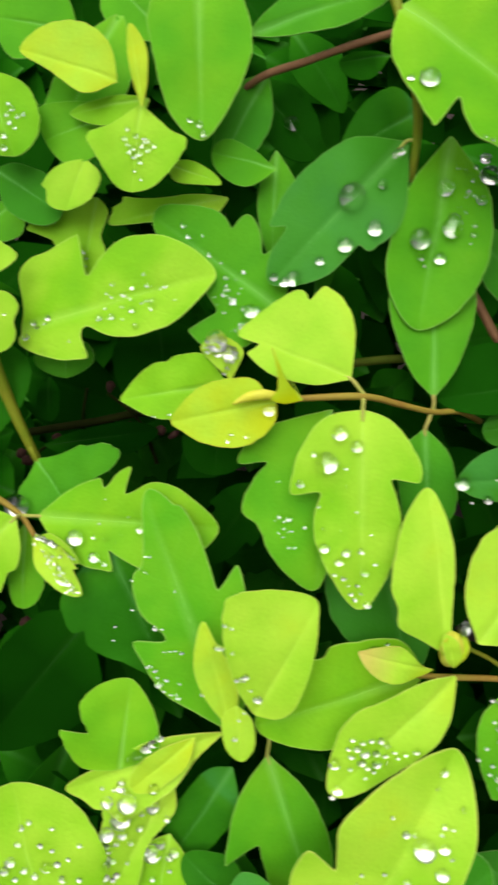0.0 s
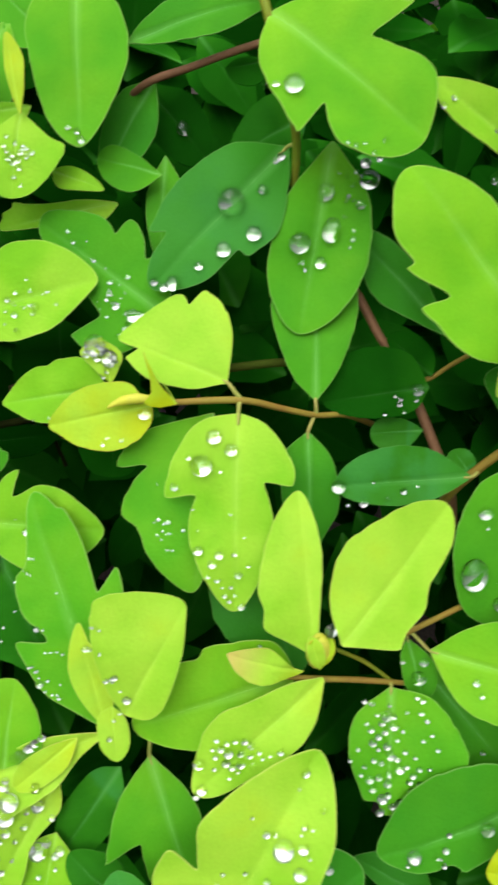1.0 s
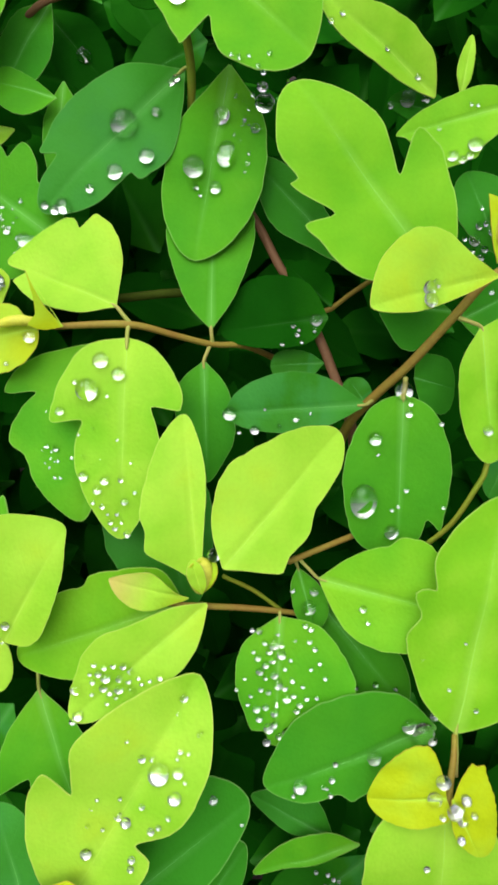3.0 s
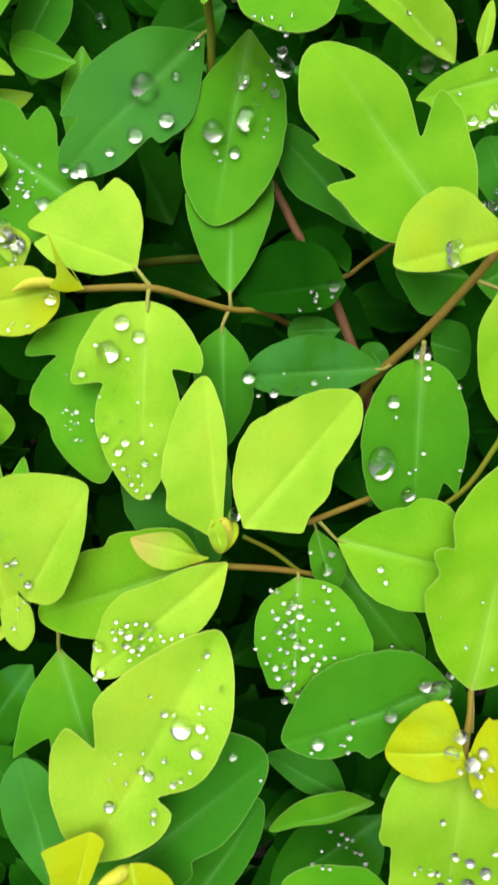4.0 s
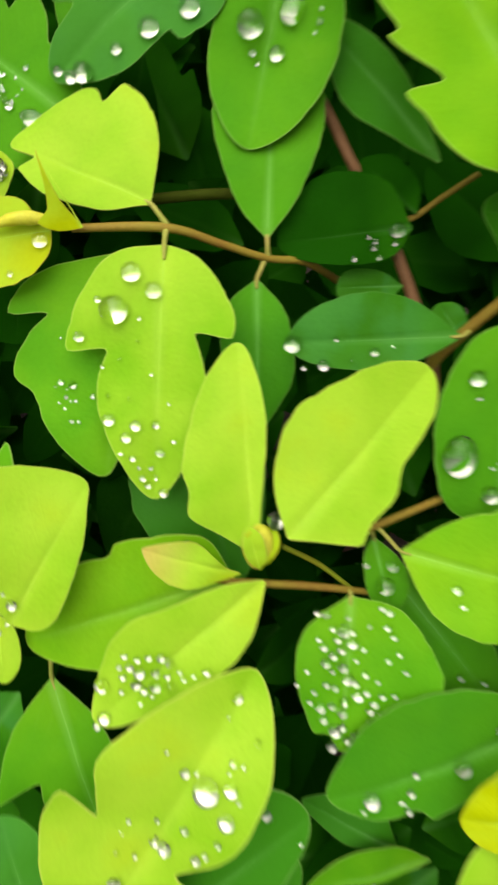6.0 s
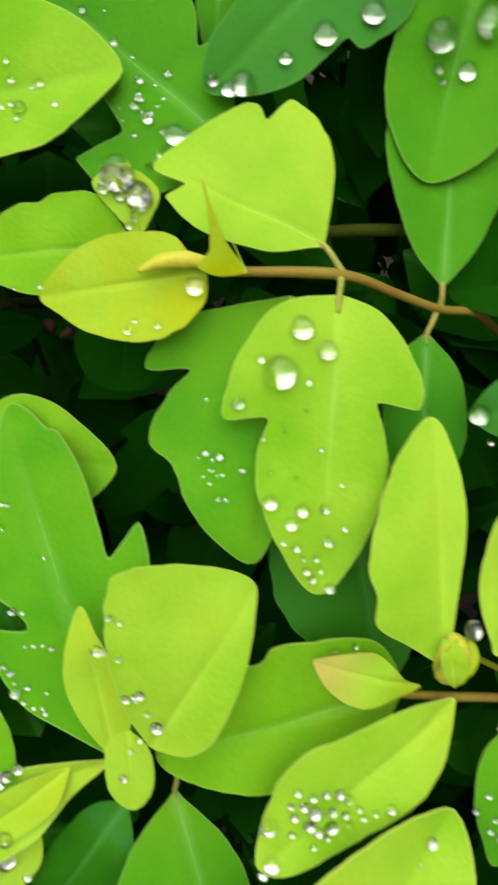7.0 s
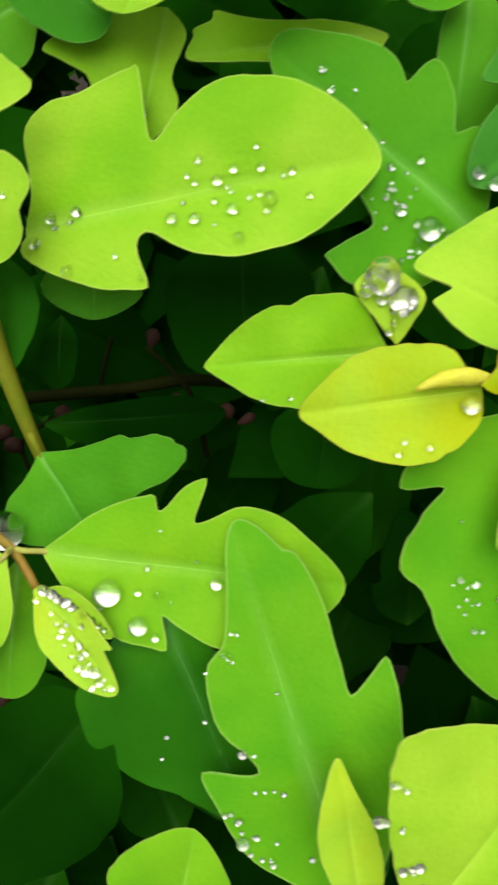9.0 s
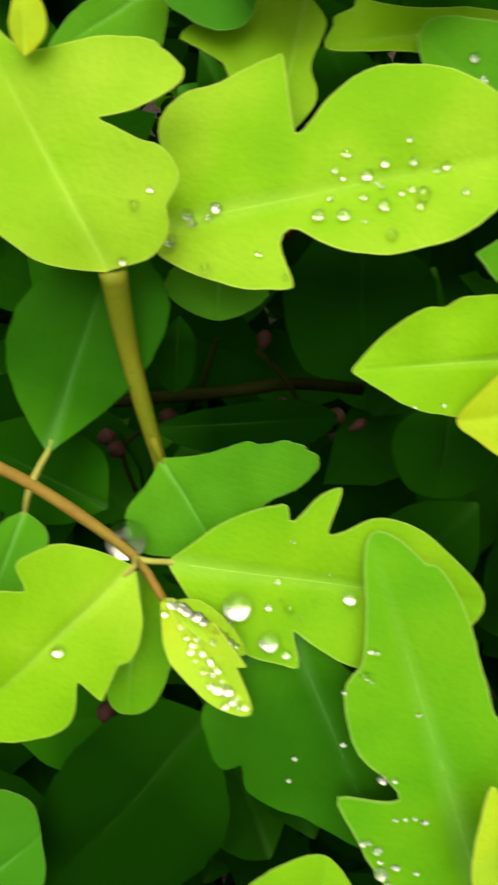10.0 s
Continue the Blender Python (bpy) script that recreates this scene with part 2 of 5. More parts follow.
def outline(left, right, point, seed):
    """The leaf's edge in units of its length: from the base up the right side to the tip and down the left. Pairs are rounded
    bellies (along, out); fours are teeth: the tooth's tip (along, out) and the notch above it (along, out)."""
    runs, run = [], [(0.0, 0.008)]
    for k in right:
        run.append((k[0], k[1]))
        if len(k) == 4:
            runs.append(run)
            runs.append([(k[0], k[1]), (k[2], k[3])])
            run = [(k[2], k[3])]
    if point:
        runs.append(run + [(1.0, 0.0)])
        run = [(1.0, 0.0)]
    else:
        run.append((1.0, 0.0))
    for k in reversed(left):
        if len(k) == 4:
            run.append((k[2], -k[3]))
            runs.append(run)
            runs.append([(k[2], -k[3]), (k[0], -k[1])])
            run = [(k[0], -k[1])]
        else:
            run.append((k[0], -k[1]))
    run.append((0.0, -0.008))
    runs.append(run)
    pts = [p for r in runs for p in smooth_run(r, 0.028)] + [Vector((0.0, -0.008))]
    # teeth and notches are a little rounded
    for _ in range(2):
        pts = [pts[0]] + [a * 0.22 + p * 0.56 + c * 0.22 for a, p, c in zip(pts, pts[1:], pts[2:])] + [pts[-1]]
    r = random.Random(seed)
    ph = r.uniform(0, 9)
    return [(p.x, p.y * (1 + 0.020 * (abs(math.sin(i * 0.62 + ph)) - 0.6) + r.uniform(-0.006, 0.006))) for i, p in enumerate(pts)]


def inside(poly, pts):
    a, b = poly, np.roll(poly, -1, 0)
    hit = np.zeros(len(pts), bool)
    far = np.full(len(pts), 9.0)
    for p, q in zip(a, b):
        d = q - p
        t = np.clip(((pts - p) @ d) / max(d @ d, 1e-12), 0, 1)
        far = np.minimum(far, np.hypot(*(pts - p - t[:, None] * d).T))
        if abs(q[1] - p[1]) > 1e-12:
            cross = (p[1] > pts[:, 1]) != (q[1] > pts[:, 1])
            hit ^= cross & (pts[:, 0] < (q[0] - p[0]) * (pts[:, 1] - p[1]) / (q[1] - p[1]) + p[0])
    return hit, far


class Blade:
    """The curved surface of one leaf: base, tip and the way it faces, on the shrub's face."""

    def __init__(self, base, tip, roll, bend, cup, seed):
        self.base, tip = Vector(base), Vector(tip)
        self.along = (tip - self.base).normalized()
        self.size = (tip - self.base).length
        up = Vector((0, 0, 1))
        up = (up - self.along * up.dot(self.along)).normalized()
        up.rotate(Matrix.Rotation(radians(roll), 3, self.along))
        self.up, self.across = up, self.along.cross(up)
        self.bend, self.cup, self.seed = bend, cup, seed * 3.7

    def height(self, s, x):
        ripple = noise.noise(Vector((s * 3.2 + self.seed, x * 4.0, self.seed))) * 0.034
        groove = -0.008 * math.exp(-(x / 0.02) ** 2)
        quilt = 0.0015 * math.cos(2 * math.pi * 9 * (s - 1.15 * abs(x))) * min(1.0, abs(x) / 0.08)
        return self.bend * 4 * s * (1 - s) + self.cup * (math.sqrt(x * x + 0.0016) - 0.04) + ripple + groove + quilt

    def point(self, s, x, lift=0.0):
        z = self.height(s, x) + lift / self.size
        return FACE @ (self.base + (self.along * s + self.across * x + self.up * z) * self.size)

    def normal(self, s, x):
        e = 0.012
        a = self.point(s + e, x) - self.point(s - e, x)
        b = self.point(s, x + e) - self.point(s, x - e)
        return b.cross(a).normalized()


def blade_mesh(name, blade, edge, tone, thick=0.00022, grid=0.075):
    poly = np.array(edge)
    ctr = poly - 0.0
    n = len(poly)
    t = np.roll(ctr, -1, 0) - np.roll(ctr, 1, 0)
    t /= np.maximum(np.hypot(*t.T)[:, None], 1e-9)
    ring = poly + 0.007 * np.stack([t[:, 1], -t[:, 0]], 1)
    g = [(i * grid + (j % 2) * grid / 2, j * grid * 0.866) for j in range(-11, 12) for i in range(0, int(1 / grid) + 2)]
    g += [(0.04 + 0.05 * i, dx) for i in range(19) for dx in (-0.02, 0.0, 0.02)]
    g = np.array(g)
    hr, fr = inside(poly, ring)
    hg, fg = inside(poly, g)
    pts = [tuple(p) for p in poly] + [tuple(p) for p in ring[hr & (fr > 0.004)]] + [tuple(p) for p in g[hg & (fg > 0.034)]]
    vs, _, fs, ov, _, _ = delaunay_2d_cdt([Vector(p) for p in pts], [(i, (i + 1) % n) for i in range(n)], [], 1, 1e-5)
    co = [(p.x, p.y, 1.0 if any(o < n for o in src) else 0.0) for p, src in zip(vs, ov)]
    top = [blade.point(p.x, p.y) for p in vs]
    nor = [blade.normal(p.x, p.y) for p in vs]
    under = [p - q * thick for p, q in zip(top, nor)]
    # round the edge by pulling it in under the blade
    k = len(vs)
    verts, at = top + under, co + co
    faces = []
    for f in fs:
        a, b, c = (Vector(vs[i]) for i in f[:3])
        f = list(f) if (b - a).cross(c - a) < 0 else list(reversed(f))
        faces.append(f)
        faces.append([i + k for i in reversed(f)])
    where = {}
    for i, src in enumerate(ov):
        for o in src:
            if o < n:
                where[o] = i
    loop = [where[i] for i in range(n) if i in where]
    base = len(verts)
    m = len(loop)
    verts = verts + [top[i] for i in loop] + [under[i] for i in loop]
    at = at + [co[i] for i in loop] * 2
    for i in range(m):
        j = (i + 1) % m
        faces.append([base + i, base + j, base + m + j, base + m + i])
    origin = FACE @ blade.base
    me = bpy.data.meshes.new(name)
    me.from_pydata([tuple(p - origin) for p in verts], [], faces)
    me.polygons.foreach_set("use_smooth", [True] * len(me.polygons))
    a = me.attributes.new("leafco", 'FLOAT_VECTOR', 'POINT')
    a.data.foreach_set("vector", np.array(at, dtype=np.float32).ravel())
    b = me.attributes.new("tone", 'FLOAT', 'POINT')
    b.data.foreach_set("value", np.full(len(verts), tone, dtype=np.float32))
    me.materials.append(LEAF)
    return me, origin


def leaf(base, tip, left, right, tone, roll=0.0, bend=0.03, cup=0.10, point=False, label=""):
    seed = leaf.count = leaf.count + 1
    blade = Blade(base, tip, roll, bend, cup, seed)
    me, origin = blade_mesh("leaf", blade, outline(left, right, point, seed), tone)
    ob = new("leaf", me)
    ob.parent = shrub
    ob.location = origin - ROOT
    if not label:
        label = ("yellow young leaf with a reddish edge" if tone > 0.83 else "lime green young leaf" if tone > 0.64
                 else "fresh green lobed leaf" if tone > 0.4 else "dark green older leaf" if tone > 0.22 else "dusky blue-green leaf")
    tagged(ob, label)
    blade.ob = ob
    midrib(blade, tone)
    return blade


def midrib(blade, tone):
    """The pale rib along the middle of a leaf, thinning out towards its tip."""
    verts, faces, n = [], [], 13
    origin = FACE @ blade.base
    for i in range(n):
        s = 0.005 + 0.78 * i / (n - 1)
        r = 0.009 * (1 - i / (n - 1)) ** 0.8 + 0.001
        for a in (-1.0, -0.5, 0.5, 1.0):
            verts.append(tuple(blade.point(s, a * r / blade.size, (0.55 if abs(a) < 0.9 else -0.4) * r) - origin))
    for i in range(n - 1):
        for k in range(3):
            a = 4 * i + k
            faces.append((a, a + 1, a + 5, a + 4))
    ob = mesh_object("midrib", verts, faces, RIB, blade.ob)
    ob.data.attributes.new("tone", 'FLOAT', 'POINT').data.foreach_set("value", np.full(len(verts), tone, dtype=np.float32))


leaf.count = 0


def tube(name, points, radii, mat, parent=shrub, sides=9, label=""):
    """A round stem through points on the face (centimetres), swelling at its knots."""
    span = sum((Vector(b) - Vector(a)).length for a, b in zip(points, points[1:]))
    pts = [FACE @ p for p in smooth_run([Vector(p) for p in points], min(0.15, span / 14))] + [FACE @ Vector(points[-1])]
    n = len(pts)
    verts, faces, a = [], [], None
    for i, p in enumerate(pts):
        d = (pts[min(n - 1, i + 1)] - pts[max(0, i - 1)]).normalized()
        a = d.orthogonal().normalized() if a is None else (a - d * a.dot(d)).normalized()
        b = d.cross(a)
        f = i / (n - 1) * (len(radii) - 1)
        j = min(int(f), len(radii) - 2)
        r = (radii[j] * (1 - f + j) + radii[j + 1] * (f - j)) * 0.01
        r *= 1 + 0.07 * noise.noise(p * 160)
        for k in range(sides):
            t = 2 * math.pi * k / sides
            verts.append(tuple(p + (a * math.cos(t) + b * math.sin(t)) * r - ROOT))
    for i in range(n - 1):
        for k in range(sides):
            q = (k + 1) % sides
            faces.append((i * sides + k, i * sides + q, (i + 1) * sides + q, (i + 1) * sides + k))
    faces.append(tuple(reversed(range(sides))))
    faces.append(tuple((n - 1) * sides + k for k in range(sides)))
    ob = mesh_object(name, verts, faces, mat, parent)
    if label:
        tagged(ob, label)
    return ob


def petiole(blade, foot, r=0.05, mat=None):
    """The leaf's stalk, from its twig to the blade's base, as a part of the leaf."""
    b = blade.base + blade.along * 0.06 * blade.size
    ob = tube("petiole", [foot, blade.base.lerp(Vector(foot), 0.5) + Vector((0, 0, 0.04)), blade.base, b], [r * 1.0, r * 0.75, r * 0.75, r * 0.4],
              mat or STALK, parent=None, sides=7)
    ob.parent = blade.ob
    ob.location = ROOT - (FACE @ blade.base)
    return ob


# main stems from the ground
def main_stems():
    heart = Vector((0, 0.20, 0.42))
    for i in range(7):
        a = 2 * math.pi * i / 7 + 0.3
        foot = Vector((0.10 * math.cos(a), 0.30 + 0.08 * math.sin(a), -0.02))
        head = heart + Vector((0.22 * math.cos(a), 0.20 * math.sin(a), 0.02 + 0.05 * math.sin(2.1 * i)))
        inv = FACE.inverted()
        mid = foot.lerp(head, 0.5) + Vector((0.03 * math.cos(a + 1), 0.03 * math.sin(a + 1), 0.02))
        tube("stem", [tuple(inv @ foot), tuple(inv @ mid), tuple(inv @ head)], [0.55, 0.4, 0.22], BARK, label="brown woody main stem")


main_stems()

# ---- the leaves that face the camera ----
lobed_1 = leaf((5.65, 2.06, 0.79), (2.95, 5.68, 1.04), ((0.23, 0.24), (0.30, 0.28), (0.42, 0.29), (0.54, 0.31, 0.49, 0.17), (0.70, 0.27, 0.67, 0.20), (0.74, 0.23), (0.82, 0.22), (0.91, 0.16), (0.98, 0.09)), ((0.06, 0.06), (0.18, 0.17), (0.35, 0.25), (0.49, 0.29), (0.58, 0.26, 0.46, 0.10), (0.54, 0.13), (0.62, 0.16), (0.71, 0.17), (0.79, 0.15), (0.87, 0.11), (0.94, 0.06)), 0.53)
cap_leaf = leaf((6.33, 2.19, 1.49), (4.03, 1.54, 2.20), ((0.31, 0.07), (0.68, 0.11), (0.92, 0.06)), ((0.19, 0.16), (0.35, 0.35), (0.60, 0.40), (0.86, 0.26)), 0.82)
dusky_1 = leaf((0.92, 6.76, -0.62), (-1.81, 3.89, -0.51), ((0.15, 0.14), (0.36, 0.27), (0.57, 0.24, 0.55, 0.18), (0.80, 0.17)), ((0.21, 0.21), (0.56, 0.26), (0.81, 0.20, 0.73, 0.13), (0.90, 0.10)), 0.172)
petiole(dusky_1, (1.12, 6.72, -0.50), 0.05)
top_lobed = leaf((0.54, 8.70, 0.60), (3.26, 6.17, 1.00), ((0.13, 0.19), (0.54, 0.43, 0.47, 0.19), (0.81, 0.26)), ((0.15, 0.24), (0.55, 0.40, 0.52, 0.18), (0.71, 0.30), (0.94, 0.19)), 0.51)
hanging_1 = leaf((1.83, 6.88, -0.67), (1.12, 3.00, -0.67), ((0.26, 0.22), (0.62, 0.27), (0.88, 0.17)), ((0.32, 0.18), (0.70, 0.22), (0.92, 0.12)), 0.38, roll=1)
narrow_1 = leaf((1.44, 1.69, -0.76), (1.49, 4.31, -0.92), ((0.20, 0.19), (0.63, 0.34), (0.89, 0.30)), ((0.23, 0.17), (0.64, 0.31), (0.91, 0.28)), 0.34)
petiole(narrow_1, (1.46, 1.43, -0.87), 0.05)
pale_1 = leaf((-0.31, 2.00, -0.10), (-2.46, 2.92, -0.43), ((0.24, 0.17), (0.58, 0.24), (0.86, 0.14, 0.78, 0.02)), ((0.13, 0.40), (0.34, 0.61), (0.51, 0.64, 0.56, 0.47), (0.67, 0.54), (0.89, 0.24)), 0.72, roll=12)
petiole(pale_1, (-0.07, 1.70, -0.12), 0.05)
drop_leaf = leaf((-0.10, 1.41, -0.05), (-0.20, -2.36, 0.06), ((0.06, 0.15), (0.25, 0.28), (0.37, 0.29, 0.34, 0.13), (0.55, 0.19), (0.82, 0.13)), ((0.05, 0.20), (0.25, 0.33), (0.44, 0.36, 0.41, 0.20), (0.61, 0.24), (0.85, 0.14)), 0.67, roll=4)
petiole(drop_leaf, (-0.08, 1.64, -0.12), 0.05)
behind_1 = leaf((-0.62, 1.45, -0.59), (-0.98, -2.07, -0.36), ((0.22, -0.01), (0.61, 0.06), (0.83, 0.06)), ((0.13, 0.35), (0.26, 0.47), (0.36, 0.49, 0.32, 0.32), (0.42, 0.39), (0.54, 0.44), (0.64, 0.44, 0.65, 0.36), (0.73, 0.32), (0.86, 0.24), (0.97, 0.10)), 0.45, roll=3)
behind_2 = leaf((0.17, -0.57, -1.10), (0.96, -3.95, -0.90), ((0.32, 0.27), (0.77, 0.19)), ((0.19, 0.29), (0.55, 0.36), (0.81, 0.21)), 0.18)
upright_1 = leaf((1.27, -3.04, 0.59), (0.98, -0.03, 0.40), ((0.10, 0.14), (0.21, 0.30, 0.30, 0.27), (0.45, 0.30), (0.82, 0.17)), ((0.25, 0.05), (0.61, 0.10), (0.86, 0.07)), 0.75, bend=0.05, cup=0.16)
broad_1 = leaf((1.70, -2.74, 0.95), (3.86, -0.34, 0.05), ((0.13, 0.20), (0.36, 0.33), (0.57, 0.29), (0.85, 0.17)), ((0.09, 0.13), (0.18, 0.26, 0.25, 0.22), (0.44, 0.23, 0.53, 0.17), (0.84, 0.13)), 0.72, bend=0.05)
pink_tip = leaf((1.07, -3.38, 0.36), (-0.34, -2.97, 0.61), ((0.19, 0.11), (0.44, 0.23), (0.68, 0.24), (0.88, 0.14)), ((0.15, 0.02), (0.37, 0.14), (0.55, 0.20), (0.82, 0.11)), 0.85, bend=0.08, point=True)
bud_wrap = leaf((1.19, -3.22, 0.51), (1.53, -2.64, 0.63), ((0.32, 0.32), (0.76, 0.44)), ((0.30, 0.23), (0.80, 0.25)), 0.9, bend=0.12, cup=0.9)
bud_wrap_2 = leaf((1.33, -3.22, 0.75), (1.15, -2.60, 0.85), ((0.36, 0.18), (0.76, 0.19)), ((0.33, 0.22), (0.81, 0.23)), 0.84, bend=0.12, cup=0.7)
pink_tip.ob.data.attributes.new("blush", 'FLOAT', 'POINT').data.foreach_set("value", np.full(len(pink_tip.ob.data.vertices), 0.8, dtype=np.float32))
tagged(pink_tip.ob, "pale yellow young leaf with a pink tip")
left_green = leaf((0.95, -3.51, 0.10), (-2.19, -4.56, -0.15), ((0.29, 0.24), (0.72, 0.21)), ((0.07, 0.23), (0.45, 0.32, 0.48, 0.26), (0.69, 0.26)), 0.57)
dewy_1 = leaf((1.41, -3.42, 0.63), (-0.93, -5.32, 0.95), ((0.18, 0.14), (0.38, 0.19), (0.68, 0.15), (0.90, 0.09)), ((0.14, 0.11), (0.27, 0.16, 0.42, 0.20), (0.56, 0.26), (0.69, 0.25), (0.77, 0.21), (0.91, 0.11)), 0.72)
big_lime = leaf((-1.11, -8.73, 0.75), (1.31, -4.50, 1.16), ((0.06, 0.11), (0.19, 0.23), (0.27, 0.28), (0.40, 0.32), (0.47, 0.31, 0.42, 0.17), (0.52, 0.23), (0.59, 0.27), (0.67, 0.25), (0.81, 0.18), (0.93, 0.09), (0.98, 0.04)), ((0.07, 0.06), (0.19, 0.14), (0.30, 0.18), (0.38, 0.17, 0.38, 0.08), (0.45, 0.14), (0.52, 0.19), (0.65, 0.20), (0.77, 0.18), (0.87, 0.13), (0.96, 0.06)), 0.77, bend=0.05)
under_lime = leaf((-1.28, -9.73, 0.10), (2.18, -7.09, 0.30), ((0.25, 0.15), (0.64, 0.22), (0.90, 0.22), (0.96, 0.16), (1.00, 0.08)), ((0.17, 0.14), (0.36, 0.20), (0.46, 0.20, 0.47, 0.13), (0.57, 0.16), (0.70, 0.15), (0.87, 0.09), (0.94, 0.06)), 0.24)
low_left = leaf((-1.93, -5.36, -0.70), (-0.99, -8.40, -0.79), ((0.33, 0.19), (0.74, 0.19)), ((0.21, 0.27), (0.54, 0.45, 0.49, 0.21), (0.79, 0.21)), 0.4)
petiole(low_left, (-1.88, -4.85, -0.50), 0.05)
square_lime = leaf((-2.20, -4.11, 0.46), (-1.05, -2.03, 0.70), ((0.13, 0.22), (0.37, 0.45), (0.61, 0.59), (0.74, 0.60), (0.88, 0.43), (0.97, 0.24), (1.01, 0.09)), ((0.06, 0.15), (0.18, 0.22), (0.40, 0.21), (0.68, 0.15), (0.89, 0.06)), 0.73, bend=0.06)
fern_1 = leaf((-2.58, -4.79, -0.52), (-4.36, -0.11, -0.78), ((0.07, 0.07), (0.15, 0.13), (0.22, 0.19), (0.32, 0.22), (0.47, 0.25, 0.41, 0.10), (0.47, 0.12), (0.54, 0.17), (0.64, 0.17), (0.71, 0.15, 0.72, 0.10), (0.83, 0.06), (0.94, 0.03)), ((0.15, 0.13), (0.34, 0.21), (0.49, 0.25), (0.61, 0.26, 0.52, 0.14), (0.67, 0.15), (0.78, 0.15), (0.85, 0.14), (0.90, 0.12, 0.89, 0.10), (0.94, 0.08), (0.99, 0.04)), 0.42, roll=-8)
bud_leaf_1 = leaf((-2.65, -4.52, -0.00), (-3.13, -2.49, 0.18), ((0.31, 0.14), (0.58, 0.18), (0.83, 0.11)), ((0.25, 0.14), (0.57, 0.13), (0.84, 0.05)), 0.8, cup=0.12)
bud_leaf_2 = leaf((-2.52, -4.10, 0.04), (-2.45, -5.15, 0.04), ((0.26, 0.25), (0.74, 0.26)), ((0.16, 0.26), (0.69, 0.26)), 0.72)
oak_1 = leaf((-6.58, -0.67, -1.31), (-2.84, -0.92, -0.96), ((0.08, 0.08), (0.17, 0.16), (0.35, 0.24, 0.35, 0.16), (0.39, 0.20), (0.42, 0.25), (0.46, 0.29), (0.51, 0.31, 0.47, 0.14), (0.53, 0.17), (0.60, 0.22), (0.67, 0.23), (0.75, 0.21), (0.86, 0.14), (0.96, 0.06)), ((0.13, 0.15), (0.26, 0.24), (0.45, 0.27, 0.40, 0.14), (0.49, 0.20), (0.62, 0.24), (0.79, 0.21), (0.94, 0.10)), 0.54, roll=-3)
petiole(oak_1, (-6.96, -0.65, -1.30), 0.05)
behind_oak = leaf((-6.75, 0.50, -1.75), (-5.98, -0.59, -1.60), ((0.17, 0.35), (0.28, 0.77, 0.39, 0.88), (0.49, 1.10), (0.76, 1.22), (0.87, 0.95), (0.84, 0.60)), ((0.13, 0.22), (0.26, 0.54), (0.61, 0.61)), 0.30, roll=9)
petiole(behind_oak, (-6.90, 0.84, -1.68), 0.07, GREEN_TWIG)
pale_big = leaf((-7.35, 2.50, -0.50), (-8.82, 4.92, -0.45), ((0.10, 0.17), (0.22, 0.25), (0.44, 0.31), (0.71, 0.25)), ((-0.03, 0.17), (0.03, 0.27, 0.11, 0.29), (0.17, 0.39), (0.28, 0.37), (0.34, 0.31, 0.47, 0.21), (0.43, 0.35), (0.45, 0.55), (0.60, 0.51), (0.70, 0.35), (0.78, 0.10)), 0.67)
fish_leaf = leaf((-6.87, 3.10, -1.22), (-2.87, 4.11, -0.44), ((0.04, 0.10), (0.04, 0.22), (0.04, 0.30), (0.11, 0.34), (0.28, 0.35), (0.40, 0.38, 0.39, 0.15), (0.43, 0.17), (0.49, 0.23), (0.56, 0.27), (0.63, 0.28), (0.71, 0.27), (0.81, 0.23), (0.88, 0.18), (0.95, 0.11)), ((-0.03, 0.05), (0.04, 0.12), (0.19, 0.21), (0.33, 0.24, 0.30, 0.11), (0.34, 0.07), (0.40, 0.13), (0.46, 0.17), (0.54, 0.20), (0.66, 0.20), (0.77, 0.18), (0.89, 0.11)), 0.62, roll=-10, bend=0.04)
back_lime_1 = leaf((-5.38, 5.96, -1.40), (-5.65, 4.29, -1.35), ((0.16, 0.17), (0.47, 0.13), (0.66, 0.22), (0.84, 0.16)), ((0.21, 0.47), (0.37, 0.62), (0.57, 0.76, 0.63, 0.43), (0.87, 0.25)), 0.62)
tip_lime = leaf((-2.66, 1.94, -0.45), (-4.78, 1.65, -0.45), ((0.32, 0.26), (0.54, 0.25), (0.72, 0.20), (0.87, 0.10)), ((0.16, 0.29), (0.30, 0.32), (0.44, 0.32, 0.52, 0.27), (0.62, 0.28), (0.82, 0.17)), 0.6, point=True)
yellow_1 = leaf((-1.74, 1.56, 0.01), (-3.74, 1.20, -0.09), ((0.03, 0.16), (0.17, 0.29, 0.27, 0.32), (0.30, 0.34), (0.49, 0.34), (0.75, 0.24), (0.90, 0.11)), ((0.09, 0.13), (0.17, 0.25), (0.39, 0.29), (0.65, 0.27), (0.85, 0.15)), 0.88)
wet_small = leaf((-2.60, 2.03, -0.41), (-2.79, 2.87, -0.32), ((0.34, 0.24), (0.84, 0.48)), ((0.23, 0.22), (0.59, 0.41)), 0.8, cup=0.25, label="pale young leaf holding large water beads")
